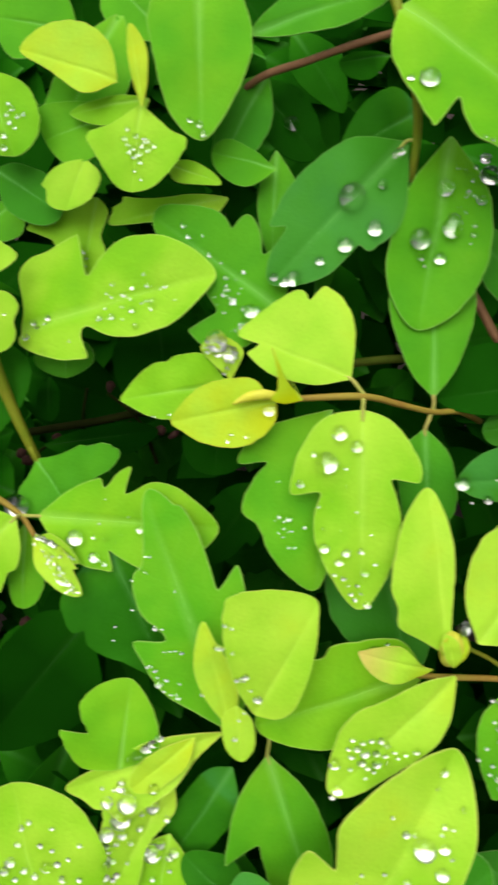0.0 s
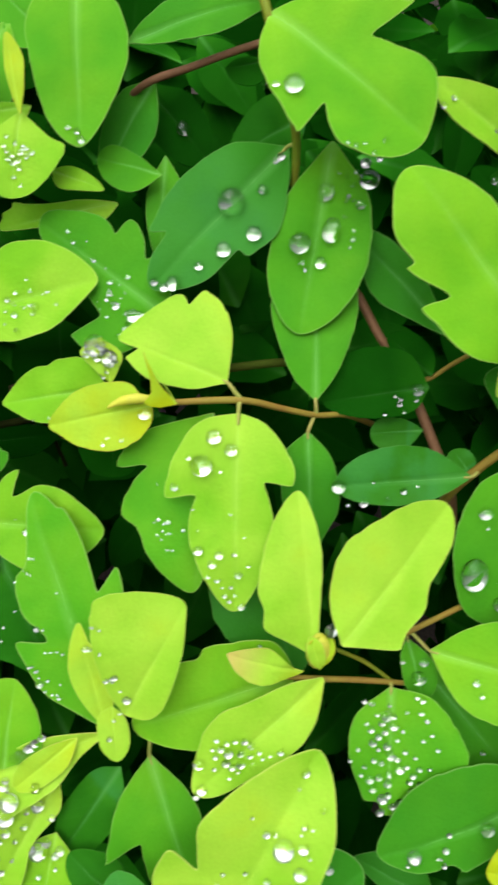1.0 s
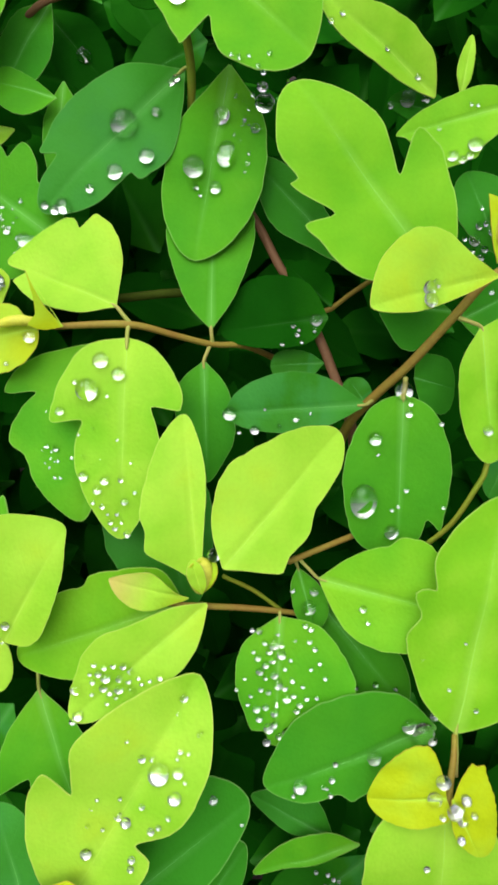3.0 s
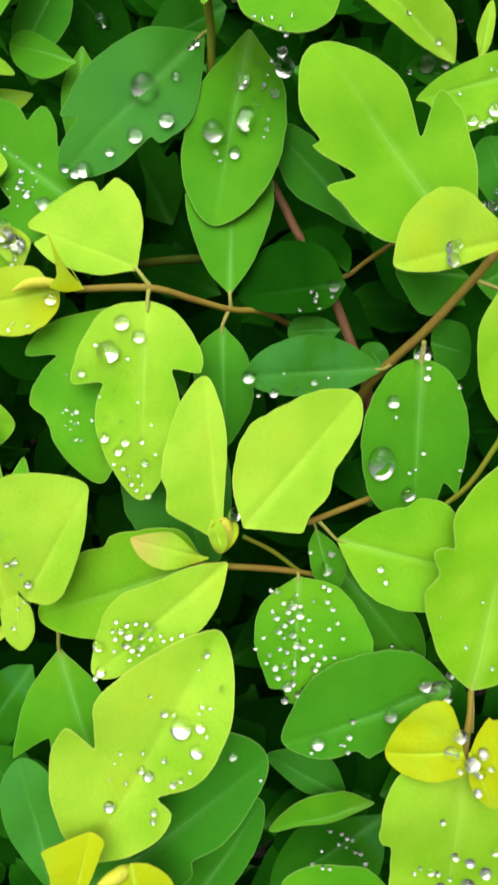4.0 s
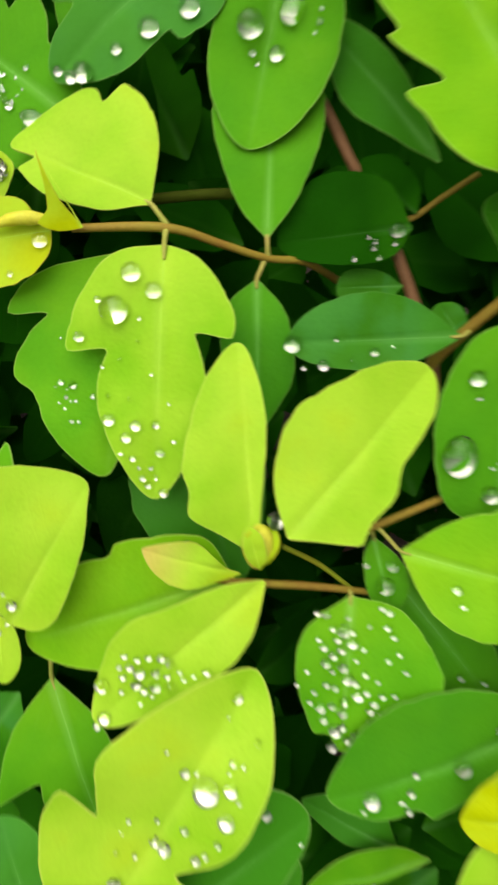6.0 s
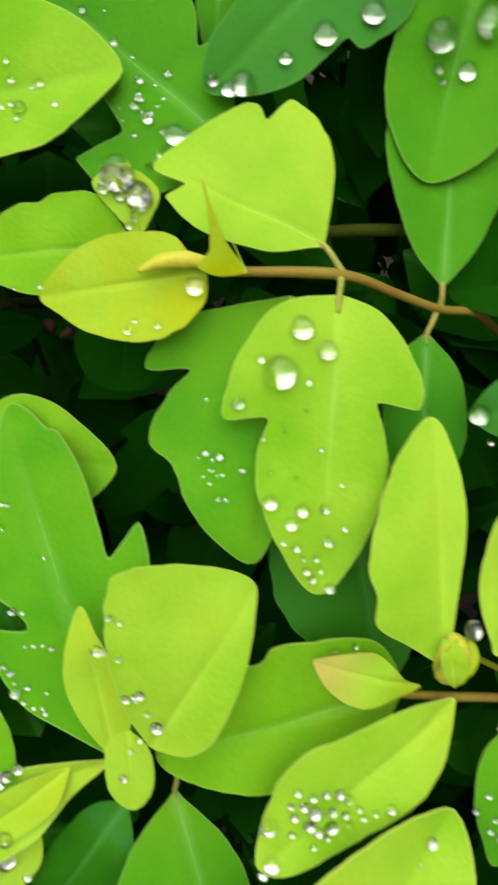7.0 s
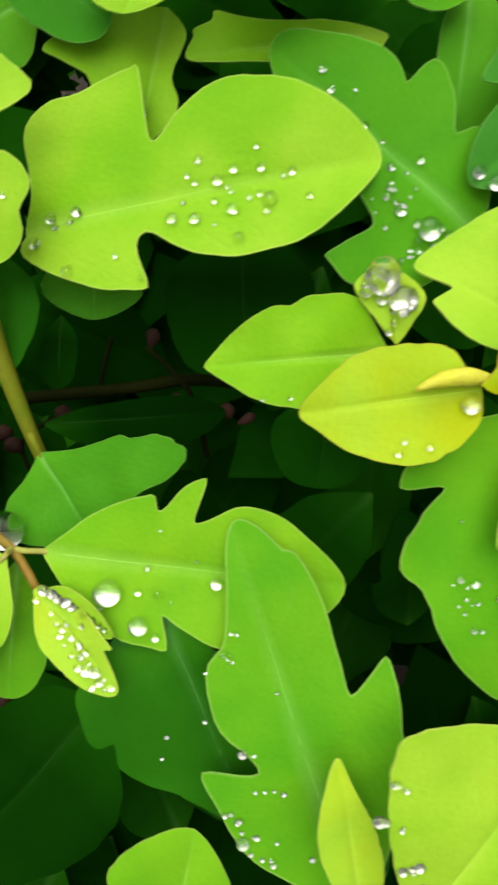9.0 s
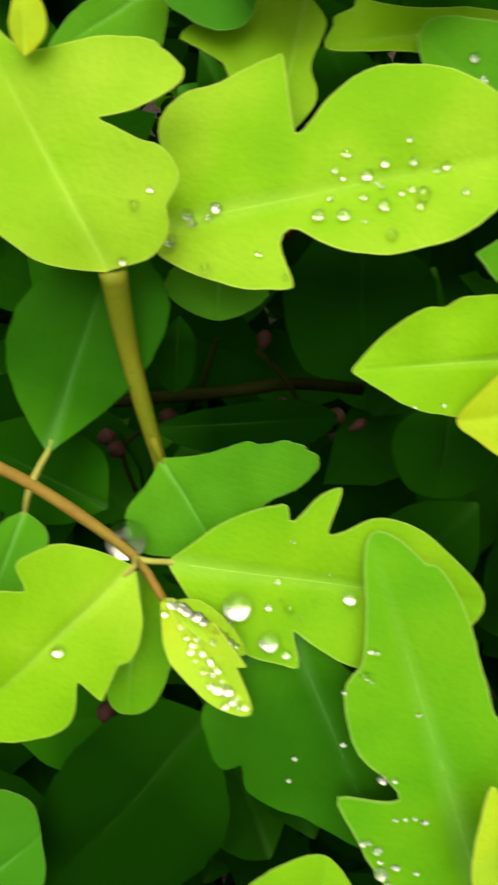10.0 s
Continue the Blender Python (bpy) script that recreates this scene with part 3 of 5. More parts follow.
mid_lobed = leaf((-1.59, 3.45, -0.84), (-4.17, 5.41, -0.96), ((-0.01, 0.19), (0.10, 0.41), (0.22, 0.46), (0.38, 0.46, 0.30, 0.24), (0.42, 0.20), (0.67, 0.13), (0.91, 0.08)), ((0.03, 0.11), (0.12, 0.20), (0.25, 0.29, 0.29, 0.19), (0.36, 0.28), (0.46, 0.35), (0.53, 0.35), (0.54, 0.29, 0.54, 0.20), (0.59, 0.25), (0.71, 0.25), (0.83, 0.20), (0.94, 0.14), (1.01, 0.07)), 0.34, label="fresh green lobed leaf beaded with water")
dusky_oval = leaf((4.40, 0.15, -0.25), (1.72, 0.00, -0.22), ((0.28, 0.13), (0.56, 0.17), (0.88, 0.11)), ((0.27, 0.21), (0.58, 0.26), (0.87, 0.17)), 0.15, roll=-1)
petiole(dusky_oval, (4.68, 0.32, -0.50), 0.05)
tiny_oval = leaf((4.49, 0.15, -0.55), (4.11, 0.68, -0.50), ((0.54, 0.30), (0.89, 0.30)), ((0.27, 0.34), (0.74, 0.36)), 0.155)
wet_green = leaf((5.00, 0.32, 0.28), (4.95, -2.76, -0.17), ((0.10, 0.18), (0.41, 0.29), (0.83, 0.25, 0.74, 0.17), (0.98, 0.09)), ((0.08, 0.19), (0.36, 0.33), (0.60, 0.34), (0.89, 0.25)), 0.33, roll=2)
petiole(wet_green, (5.03, 0.61, 0.30), 0.05)
half_1 = leaf((3.44, -3.07, 0.20), (5.88, -3.60, 0.85), ((0.19, 0.21), (0.37, 0.33, 0.43, 0.33), (0.48, 0.41), (0.62, 0.44), (0.77, 0.37)), ((0.25, 0.29), (0.56, 0.36), (0.86, 0.25)), 0.54)
petiole(half_1, (3.03, -2.65, 0.20), 0.04)
tall_right = leaf((5.78, -5.69, 0.75), (6.54, -1.48, 1.05), ((0.11, 0.16), (0.36, 0.29), (0.41, 0.28, 0.46, 0.23), (0.56, 0.30), (0.59, 0.24, 0.57, 0.19), (0.70, 0.24), (0.90, 0.13)), ((0.10, 0.17), (0.30, 0.29), (0.69, 0.24), (0.93, 0.13)), 0.58)
petiole(tall_right, (5.71, -6.37, 0.90), 0.06)
dewy_2 = leaf((5.58, -5.79, 0.25), (2.43, -6.88, 0.25), ((0.29, 0.14), (0.58, 0.22, 0.61, 0.15), (0.82, 0.13)), ((0.14, 0.26), (0.45, 0.36), (0.72, 0.32), (0.93, 0.13)), 0.3)
dewy_3 = leaf((2.73, -3.77, 0.09), (2.63, -6.18, 0.12), ((0.07, 0.32), (0.37, 0.55), (0.58, 0.57), (0.80, 0.29)), ((0.21, 0.27), (0.50, 0.32), (0.87, 0.19, 0.86, 0.08)), 0.4, roll=1)
petiole(dewy_3, (2.73, -3.70, 0.00), 0.04)
behind_dewy = leaf((3.14, -3.17, -0.45), (5.20, -5.70, -0.50), ((0.32, 0.12), (0.75, 0.17)), ((0.23, 0.10), (0.71, 0.20)), 0.3)
small_drop_leaf = leaf((3.08, -2.90, -0.05), (3.41, -4.13, -0.20), ((0.38, 0.26), (0.78, 0.26)), ((0.22, 0.17), (0.70, 0.21)), 0.34)
petiole(small_drop_leaf, (2.99, -2.67, 0.10), 0.04)
right_edge = leaf((6.27, 1.46, 0.75), (6.47, -0.95, 0.70), ((-0.06, 0.27), (0.29, 0.46), (0.77, 0.22)), ((0.26, 0.19), (0.59, 0.22), (0.89, 0.14)), 0.6)
petiole(right_edge, (5.88, 1.63, 0.70), 0.05)
rosette_low = leaf((5.52, -6.86, 1.00), (5.39, -11.16, 0.10), ((0.04, 0.18), (0.47, 0.28, 0.44, 0.19), (0.69, 0.20)), ((0.04, 0.25), (0.22, 0.32), (0.35, 0.31, 0.36, 0.26), (0.69, 0.23)), 0.66)
rosette_left = leaf((5.44, -6.55, 1.34), (4.15, -6.65, 1.05), ((-0.03, 0.23), (0.28, 0.34), (0.63, 0.31), (0.88, 0.20)), ((0.03, 0.34), (0.13, 0.66), (0.33, 0.70), (0.57, 0.59), (0.84, 0.32)), 0.91)
rosette_right = leaf((5.50, -6.49, 1.45), (5.96, -7.49, 1.35), ((-0.21, 0.24), (-0.38, 0.50, -0.29, 0.53), (-0.30, 0.65, -0.14, 0.61), (0.25, 0.56), (0.78, 0.38), (1.02, 0.17)), ((0.24, 0.14), (0.55, 0.20), (0.84, 0.12)), 0.91)
low_oval = leaf((4.48, -9.63, 0.30), (2.39, -9.22, 0.60), ((0.25, 0.18), (0.76, 0.18)), ((0.34, 0.23), (0.78, 0.19)), 0.4)
petiole(low_oval, (4.65, -9.66, 0.30), 0.05)
low_back_1 = leaf((4.73, -9.26, -1.60), (2.30, -10.80, -1.70), ((0.28, 0.32), (0.81, 0.29)), ((0.22, 0.16), (0.59, 0.29)), 0.12)
low_lime_2 = leaf((4.39, -8.63, -1.00), (2.23, -9.12, -0.90), ((0.32, 0.05), (0.69, 0.03)), ((0.31, 0.21), (0.69, 0.20)), 0.42)
low_back_2 = leaf((3.90, -8.69, -1.30), (2.22, -7.75, -1.30), ((0.42, 0.14), (0.78, 0.11)), ((0.34, 0.28), (0.71, 0.25)), 0.2)
corner_yellow_1 = leaf((-1.21, -9.28, 1.40), (-0.89, -7.79, 1.40), ((0.21, 0.22), (0.52, 0.34), (0.73, 0.47, 0.82, 0.32)), ((0.31, 0.08), (0.60, 0.14), (0.96, 0.19, 0.99, 0.12)), 0.93)
corner_yellow_2 = leaf((-0.23, -8.47, 1.20), (0.02, -10.12, 1.00), ((0.02, 0.21), (0.20, 0.38), (0.52, 0.42), (0.84, 0.29)), ((0.13, 0.15), (0.43, 0.27), (0.70, 0.27)), 0.9)
top_right_lime = leaf((5.67, 5.87, 0.10), (3.42, 7.33, 0.85), ((0.28, 0.11), (0.79, 0.13)), ((0.16, 0.17), (0.35, 0.21, 0.39, 0.23), (0.68, 0.16)), 0.7, cup=0.2)
thin_1 = leaf((6.14, 5.92, 0.10), (6.33, 6.99, 0.20), ((0.31, 0.14), (0.69, 0.12)), ((0.26, 0.11), (0.72, 0.10)), 0.7)
top_right_2 = leaf((7.04, 5.53, 0.50), (4.82, 4.98, 0.40), ((0.11, 0.14), (0.29, 0.23, 0.36, 0.26), (0.45, 0.36, 0.51, 0.35), (0.71, 0.36), (0.84, 0.17), (0.93, 0.01)), ((0.09, 0.14), (0.27, 0.20), (0.50, 0.19), (0.77, 0.13), (0.92, 0.06)), 0.57)
dusky_right = leaf((6.83, 2.85, 0.20), (6.14, 4.36, 0.35), ((0.40, 0.27), (0.80, 0.26)), ((0.29, 0.31), (0.73, 0.35)), 0.2)
yellow_right = leaf((6.52, 2.55, 0.90), (6.89, 4.15, 1.00), ((0.21, 0.12), (0.67, 0.29, 0.65, 0.15)), ((0.22, 0.21), (0.76, 0.17)), 0.93)
under_cap = leaf((6.02, 1.92, -0.10), (4.59, 1.97, 0.00), ((0.21, 0.40), (0.67, 0.55)), ((0.38, 0.18), (0.84, 0.20)), 0.25)
right_back_1 = leaf((6.11, 1.70, 0.10), (7.56, 2.44, 0.00), ((0.42, 0.26), (0.86, 0.20)), ((0.12, 0.33), (0.59, 0.42)), 0.25)
right_back_2 = leaf((5.42, 0.70, -0.60), (6.25, 0.49, -0.70), ((-0.01, 0.53), (0.67, 0.58)), ((0.34, 0.60), (0.91, 0.60)), 0.22)
# the dark_ leaves from here on carry the shade of the gaps in their tone
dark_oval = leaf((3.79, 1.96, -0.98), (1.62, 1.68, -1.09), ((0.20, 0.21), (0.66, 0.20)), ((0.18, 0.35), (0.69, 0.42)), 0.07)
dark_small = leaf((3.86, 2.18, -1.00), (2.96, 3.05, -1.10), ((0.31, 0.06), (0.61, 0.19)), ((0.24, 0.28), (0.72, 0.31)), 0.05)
behind_lobed = leaf((4.20, 2.99, -0.95), (2.28, 5.19, -1.10), ((0.26, 0.13), (0.58, 0.21)), ((0.39, 0.13), (0.81, 0.14)), 0.22)
below_knot = leaf((1.29, 1.06, -0.84), (1.35, -1.37, -1.00), ((0.23, 0.19), (0.60, 0.24), (0.84, 0.13)), ((0.20, 0.22), (0.59, 0.23), (0.88, 0.13)), 0.28)
petiole(below_knot, (1.41, 1.37, -0.87), 0.05)
stripe_back = leaf((3.75, 1.09, -1.35), (2.64, 1.04, -1.40), ((0.39, 0.35), (0.86, 0.27)), ((0.36, 0.23), (0.83, 0.25)), 0.14)
top_long = leaf((-3.17, 10.22, -0.10), (-3.12, 6.56, -0.20), ((0.29, 0.23), (0.56, 0.27), (0.83, 0.15)), ((0.29, 0.25), (0.55, 0.24), (0.86, 0.16)), 0.43)
wet_lime_1 = leaf((-4.28, 7.32, -0.25), (-4.48, 5.61, -0.20), ((0.27, 0.35), (0.38, 0.56), (0.64, 0.47), (0.91, 0.26)), ((0.31, 0.33), (0.45, 0.54), (0.66, 0.42), (0.94, 0.19)), 0.62)
top_lime_1 = leaf((-4.70, 7.62, 0.00), (-6.52, 8.22, 0.05), ((0.25, 0.23), (0.63, 0.12)), ((0.16, 0.30), (0.45, 0.41), (0.79, 0.30)), 0.83)
finger_1 = leaf((-4.23, 7.16, 0.00), (-4.43, 8.63, 0.15), ((0.26, 0.06), (0.67, 0.08)), ((0.30, 0.12), (0.70, 0.16)), 0.86)
edge_left_1 = leaf((-7.29, 8.00, -0.20), (-6.70, 6.30, -0.20), ((0.35, 0.37), (0.74, 0.39), (0.97, 0.21)), ((0.31, 0.28), (0.82, 0.27)), 0.52)
fan_back = leaf((-4.91, 7.32, -0.70), (-6.25, 6.82, -0.70), ((0.33, 0.45), (0.82, 0.43)), ((0.22, 0.27), (0.90, 0.44)), 0.44)
low_lime = leaf((-4.83, -5.61, -0.69), (-4.59, -3.82, -0.65), ((-0.01, 0.42), (0.40, 0.70, 0.38, 0.37), (0.66, 0.51), (0.82, 0.43), (0.95, 0.27)), ((0.25, 0.38), (0.49, 0.37), (0.79, 0.23)), 0.50)
wet_yellow = leaf((-2.83, -4.93, -0.70), (-5.99, -6.09, -0.90), ((0.19, 0.08), (0.35, 0.18), (0.71, 0.26, 0.76, 0.17), (0.86, 0.15, 0.89, 0.09)), ((0.21, 0.09), (0.43, 0.12), (0.59, 0.09, 0.64, 0.06), (0.83, 0.06)), 0.76, cup=0.25)
low_big = leaf((-6.36, -8.77, -0.90), (-6.99, -5.90, -0.80), ((0.43, 0.31), (0.88, 0.28)), ((0.14, 0.39), (0.48, 0.54), (0.86, 0.33)), 0.66)
low_wet = leaf((-3.83, -5.97, -0.95), (-5.24, -8.39, -0.90), ((0.16, 0.12), (0.46, 0.07), (0.75, 0.14)), ((0.26, 0.30), (0.38, 0.34, 0.42, 0.30), (0.69, 0.21)), 0.72, cup=0.25)
low_wet_2 = leaf((-3.90, -7.07, -1.05), (-4.20, -8.67, -1.05), ((0.29, 0.28), (0.78, 0.27)), ((0.18, 0.26), (0.74, 0.34)), 0.6)
lobed_low = leaf((-6.96, -0.67, -1.00), (-8.76, -2.55, -0.95), ((0.14, 0.21), (0.29, 0.29, 0.32, 0.25), (0.49, 0.33, 0.49, 0.18), (0.69, 0.30)), ((0.06, 0.17), (0.17, 0.31), (0.34, 0.36, 0.38, 0.23), (0.52, 0.34)), 0.62)
petiole(lobed_low, (-6.96, -0.65, -1.30), 0.05)
long_mid = leaf((-8.06, 0.53, -1.50), (-7.39, 2.92, -1.40), ((0.23, 0.23), (0.44, 0.32), (0.73, 0.27)), ((0.39, 0.26), (0.71, 0.34), (0.93, 0.26)), 0.1)
petiole(long_mid, (-8.20, 0.16, -1.35), 0.05)
down_mid = leaf((-8.29, -0.18, -1.50), (-8.66, -1.38, -1.50), ((0.15, 0.28), (0.64, 0.33)), ((0.20, 0.17), (0.60, 0.18)), 0.26)
petiole(down_mid, (-8.20, 0.16, -1.35), 0.05)
below_lobed = leaf((-6.92, -0.83, -1.50), (-6.98, -2.62, -1.50), ((0.17, 0.16), (0.58, 0.26), (0.89, 0.18)), ((0.19, 0.12), (0.65, 0.16), (0.93, 0.12)), 0.42)
curled_wet = leaf((-6.63, -1.05, -1.12), (-5.56, -2.17, -0.67), ((0.24, 0.18), (0.75, 0.18, 0.69, 0.12)), ((0.29, 0.19), (0.54, 0.20), (0.83, 0.15)), 0.76, cup=0.3)
under_oak = leaf((-5.21, -1.19, -1.24), (-3.82, -4.01, -1.09), ((0.41, 0.19), (0.76, 0.23)), ((0.12, 0.28), (0.22, 0.42), (0.38, 0.44), (0.45, 0.43, 0.44, 0.34), (0.53, 0.38), (0.66, 0.32), (0.76, 0.22)), 0.105, roll=3)
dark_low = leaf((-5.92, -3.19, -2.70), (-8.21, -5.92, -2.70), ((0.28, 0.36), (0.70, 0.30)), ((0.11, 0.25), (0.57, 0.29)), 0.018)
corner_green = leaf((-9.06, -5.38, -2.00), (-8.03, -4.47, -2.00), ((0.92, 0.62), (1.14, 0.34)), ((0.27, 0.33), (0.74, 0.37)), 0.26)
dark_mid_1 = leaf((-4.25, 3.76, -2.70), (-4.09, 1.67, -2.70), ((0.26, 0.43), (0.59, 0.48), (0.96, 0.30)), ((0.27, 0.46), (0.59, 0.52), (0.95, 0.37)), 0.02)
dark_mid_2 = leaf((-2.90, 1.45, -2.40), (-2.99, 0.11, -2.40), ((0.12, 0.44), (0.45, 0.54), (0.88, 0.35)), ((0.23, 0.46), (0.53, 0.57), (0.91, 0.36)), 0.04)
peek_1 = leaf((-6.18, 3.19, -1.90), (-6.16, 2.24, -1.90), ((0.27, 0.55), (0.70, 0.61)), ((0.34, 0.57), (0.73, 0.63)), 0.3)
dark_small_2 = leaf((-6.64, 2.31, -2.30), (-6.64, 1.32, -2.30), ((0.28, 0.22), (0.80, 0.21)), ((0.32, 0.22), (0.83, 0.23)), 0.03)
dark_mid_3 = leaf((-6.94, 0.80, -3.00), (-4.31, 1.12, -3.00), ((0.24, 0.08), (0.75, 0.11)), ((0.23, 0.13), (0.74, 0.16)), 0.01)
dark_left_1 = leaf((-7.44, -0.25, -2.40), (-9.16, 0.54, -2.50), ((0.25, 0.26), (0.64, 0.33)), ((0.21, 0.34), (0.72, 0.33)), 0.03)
back_top_1 = leaf((-6.97, 6.13, -1.80), (-8.33, 5.14, -1.80), ((0.33, 0.37), (0.71, 0.24)), ((0.37, 0.14), (0.74, 0.14)), 0.36)
yellow_bud_left = leaf((-8.18, 4.39, -0.20), (-8.21, 5.05, -0.10), ((0.26, 0.18), (0.62, 0.15)), ((0.27, 0.30), (0.63, 0.28)), 0.88, cup=0.3)
under_lime_2 = leaf((0.49, -10.58, -0.50), (2.10, -8.26, -0.40), ((0.40, 0.33), (0.87, 0.18)), ((0.26, 0.13), (0.71, 0.14)), 0.23)
left_dusky = leaf((-1.73, -9.64, 0.20), (-2.44, -7.09, 0.20), ((0.41, 0.17), (0.82, 0.18)), ((0.30, 0.20), (0.83, 0.19)), 0.15)
right_dusky_2 = leaf((7.35, -0.40, -0.30), (6.74, -1.62, -0.30), ((0.39, 0.40), (0.91, 0.44)), ((0.27, 0.25), (0.71, 0.23)), 0.16)
right_low = leaf((7.47, -7.67, 0.10), (6.67, -10.04, 0.20), ((0.26, 0.18), (0.82, 0.22)), ((0.12, 0.20), (0.60, 0.21)), 0.24)
yellow_right_2 = leaf((7.09, 0.97, 1.00), (6.72, -0.38, 1.00), ((0.34, 0.26), (0.94, 0.21)), ((0.23, 0.27), (0.63, 0.26)), 0.82)
back_yellow = leaf((-5.45, 6.43, -0.60), (-5.81, 5.39, -0.60), ((0.21, 0.38), (0.67, 0.35)), ((0.32, 0.40), (0.73, 0.55, 0.77, 0.44), (1.00, 0.34)), 0.68)
back_toothed = leaf((-2.64, 5.94, -1.40), (-5.15, 5.38, -1.40), ((0.14, 0.13), (0.40, 0.13), (0.63, 0.07), (0.83, 0.04)), ((0.13, 0.05), (0.30, 0.09), (0.47, 0.10), (0.71, 0.14), (0.84, 0.19, 0.83, 0.14), (0.95, 0.12, 0.93, 0.09)), 0.6)
low_dusky_1 = leaf((-2.63, -5.87, -1.30), (-3.93, -7.75, -1.30), ((0.29, 0.25), (0.82, 0.19)), ((0.17, 0.20), (0.67, 0.22)), 0.12)
low_dusky_2 = leaf((-2.32, -8.60, -0.90), (-3.61, -7.41, -0.90), ((0.44, 0.18), (0.82, 0.19)), ((0.51, 0.37), (0.83, 0.24)), 0.13)
top_oval = leaf((0.75, 8.82, -1.20), (-0.33, 8.65, -1.20), ((0.43, 0.41), (0.84, 0.33)), ((0.23, 0.08), (0.71, 0.15)), 0.06)
top_dark_1 = leaf((-2.14, 8.68, -1.85), (-0.72, 6.98, -1.85), ((0.33, 0.26), (0.73, 0.23)), ((0.39, 0.26), (0.83, 0.24)), 0.06)
top_dark_2 = leaf((1.36, 7.68, -1.20), (-0.34, 6.72, -1.30), ((0.26, 0.25), (0.68, 0.28)), ((0.13, 0.33), (0.55, 0.33)), 0.11)
top_green = leaf((-2.21, 8.71, -0.30), (0.51, 9.47, -0.20), ((0.15, 0.10), (0.53, 0.19)), ((0.29, 0.11), (0.67, 0.15)), 0.3)
peek_2 = leaf((-3.82, 6.34, -0.70), (-2.76, 5.92, -0.60), ((0.28, 0.18), (0.71, 0.15)), ((0.23, 0.24), (0.72, 0.14)), 0.62)
deep_top_left = leaf((-5.60, 9.02, -0.80), (-7.29, 9.36, -0.80), ((0.26, 0.28), (0.69, 0.45)), ((0.27, 0.44), (0.81, 0.47)), 0.39)
deep_mid_left = leaf((-4.77, 9.54, -0.90), (-5.97, 7.13, -0.90), ((0.36, 0.30), (0.88, 0.28)), ((0.41, 0.19), (0.91, 0.18)), 0.41)
shoot_leaf = leaf((-1.26, 1.58, 0.10), (-1.83, 2.54, 0.50), ((0.11, 0.28), (0.30, 0.44, 0.37, 0.24), (0.60, 0.13)), ((0.13, -0.01), (0.40, -0.06), (0.69, -0.04)), 0.95, cup=0.05, point=True)
mid_top_right = leaf((-1.62, 6.93, -1.40), (-1.75, 4.72, -1.40), ((0.39, 0.23), (0.76, 0.25)), ((0.39, 0.15), (0.75, 0.12)), 0.34)
curled_wet_2 = leaf((-6.55, -1.07, -1.02), (-5.66, -1.57, -0.82), ((0.26, 0.23), (0.67, 0.20)), ((0.30, 0.09), (0.69, 0.10)), 0.7, cup=0.4)
wet_fold = leaf((-3.35, -4.97, -0.60), (-4.61, -5.96, -0.65), ((0.28, 0.19), (0.79, 0.17)), ((0.34, 0.16), (0.76, 0.19)), 0.82, cup=0.3)
wet_lime_back = leaf((-4.14, 7.50, -0.40), (-5.68, 7.20, -0.40), ((0.22, 0.26), (0.64, 0.23)), ((0.30, 0.09), (0.72, 0.09)), 0.60)
fill_a = leaf((-1.80, 8.39, -1.10), (-2.85, 6.41, -1.10), ((0.42, 0.25), (0.86, 0.19)), ((0.26, 0.21), (0.71, 0.18)), 0.24)
fill_b = leaf((-3.81, 9.03, -1.00), (-5.07, 10.30, -1.00), ((0.29, 0.34), (0.74, 0.34)), ((0.34, 0.26), (0.85, 0.22)), 0.38)
fill_c = leaf((-1.65, 6.35, -0.95), (-2.96, 6.69, -0.95), ((0.34, 0.38), (0.79, 0.31)), ((0.40, 0.18), (0.84, 0.24)), 0.34)
fill_d = leaf((-7.36, 6.38, -1.00), (-6.00, 5.46, -1.00), ((0.21, 0.21), (0.73, 0.30)), ((0.42, 0.33), (0.86, 0.27)), 0.22)
back_right = leaf((6.24, 5.65, -0.30), (4.86, 6.00, -0.30), ((0.26, 0.29), (0.76, 0.18)), ((0.39, 0.23), (0.78, 0.21)), 0.12)

# ---- twigs ----
tube("twig", [(-1.46, 1.62, -0.10), (-0.08, 1.66, -0.12), (0.74, 1.52, -0.50), (1.46, 1.40, -0.87), (2.10, 1.42, -1.20), (2.80, 1.25, -2.00)], [0.061, 0.070, 0.061, 0.061, 0.066], TWIG, label="thin yellow-brown twig")
tube("twig", [(6.61, 2.46, 0.80), (6.22, 2.16, 0.90), (5.82, 1.68, 0.70), (5.12, 0.86, 0.20), (4.60, 0.33, -0.35), (4.16, -0.22, -0.90), (4.04, -1.03, -2.20)], [0.074, 0.082, 0.090, 0.098, 0.107], TWIG, label="thin tan twig")
tube("twig", [(1.94, 4.57, -1.30), (2.38, 3.92, -1.25), (2.86, 2.98, -1.20), (3.19, 2.60, -1.30), (3.69, 1.50, -1.35), (3.94, 0.86, -1.35), (4.26, -0.07, -1.30), (4.46, -0.91, -1.80)], [0.09, 0.09, 0.1, 0.11, 0.11], RED_TWIG, label="reddish brown twig")
tube("twig", [(3.44, 2.10, -1.20), (3.83, 2.15, -1.15), (4.20, 2.39, -0.90), (4.68, 2.67, -0.50)], [0.057, 0.049, 0.049], TWIG, label="thin tan twig")
tube("twig", [(0.51, -3.46, 0.35), (1.41, -3.54, 0.27), (2.05, -3.60, 0.15), (2.73, -3.70, 0.00), (3.25, -3.87, -0.40)], [0.041, 0.061, 0.057, 0.049], TWIG, label="thin yellow-brown twig")
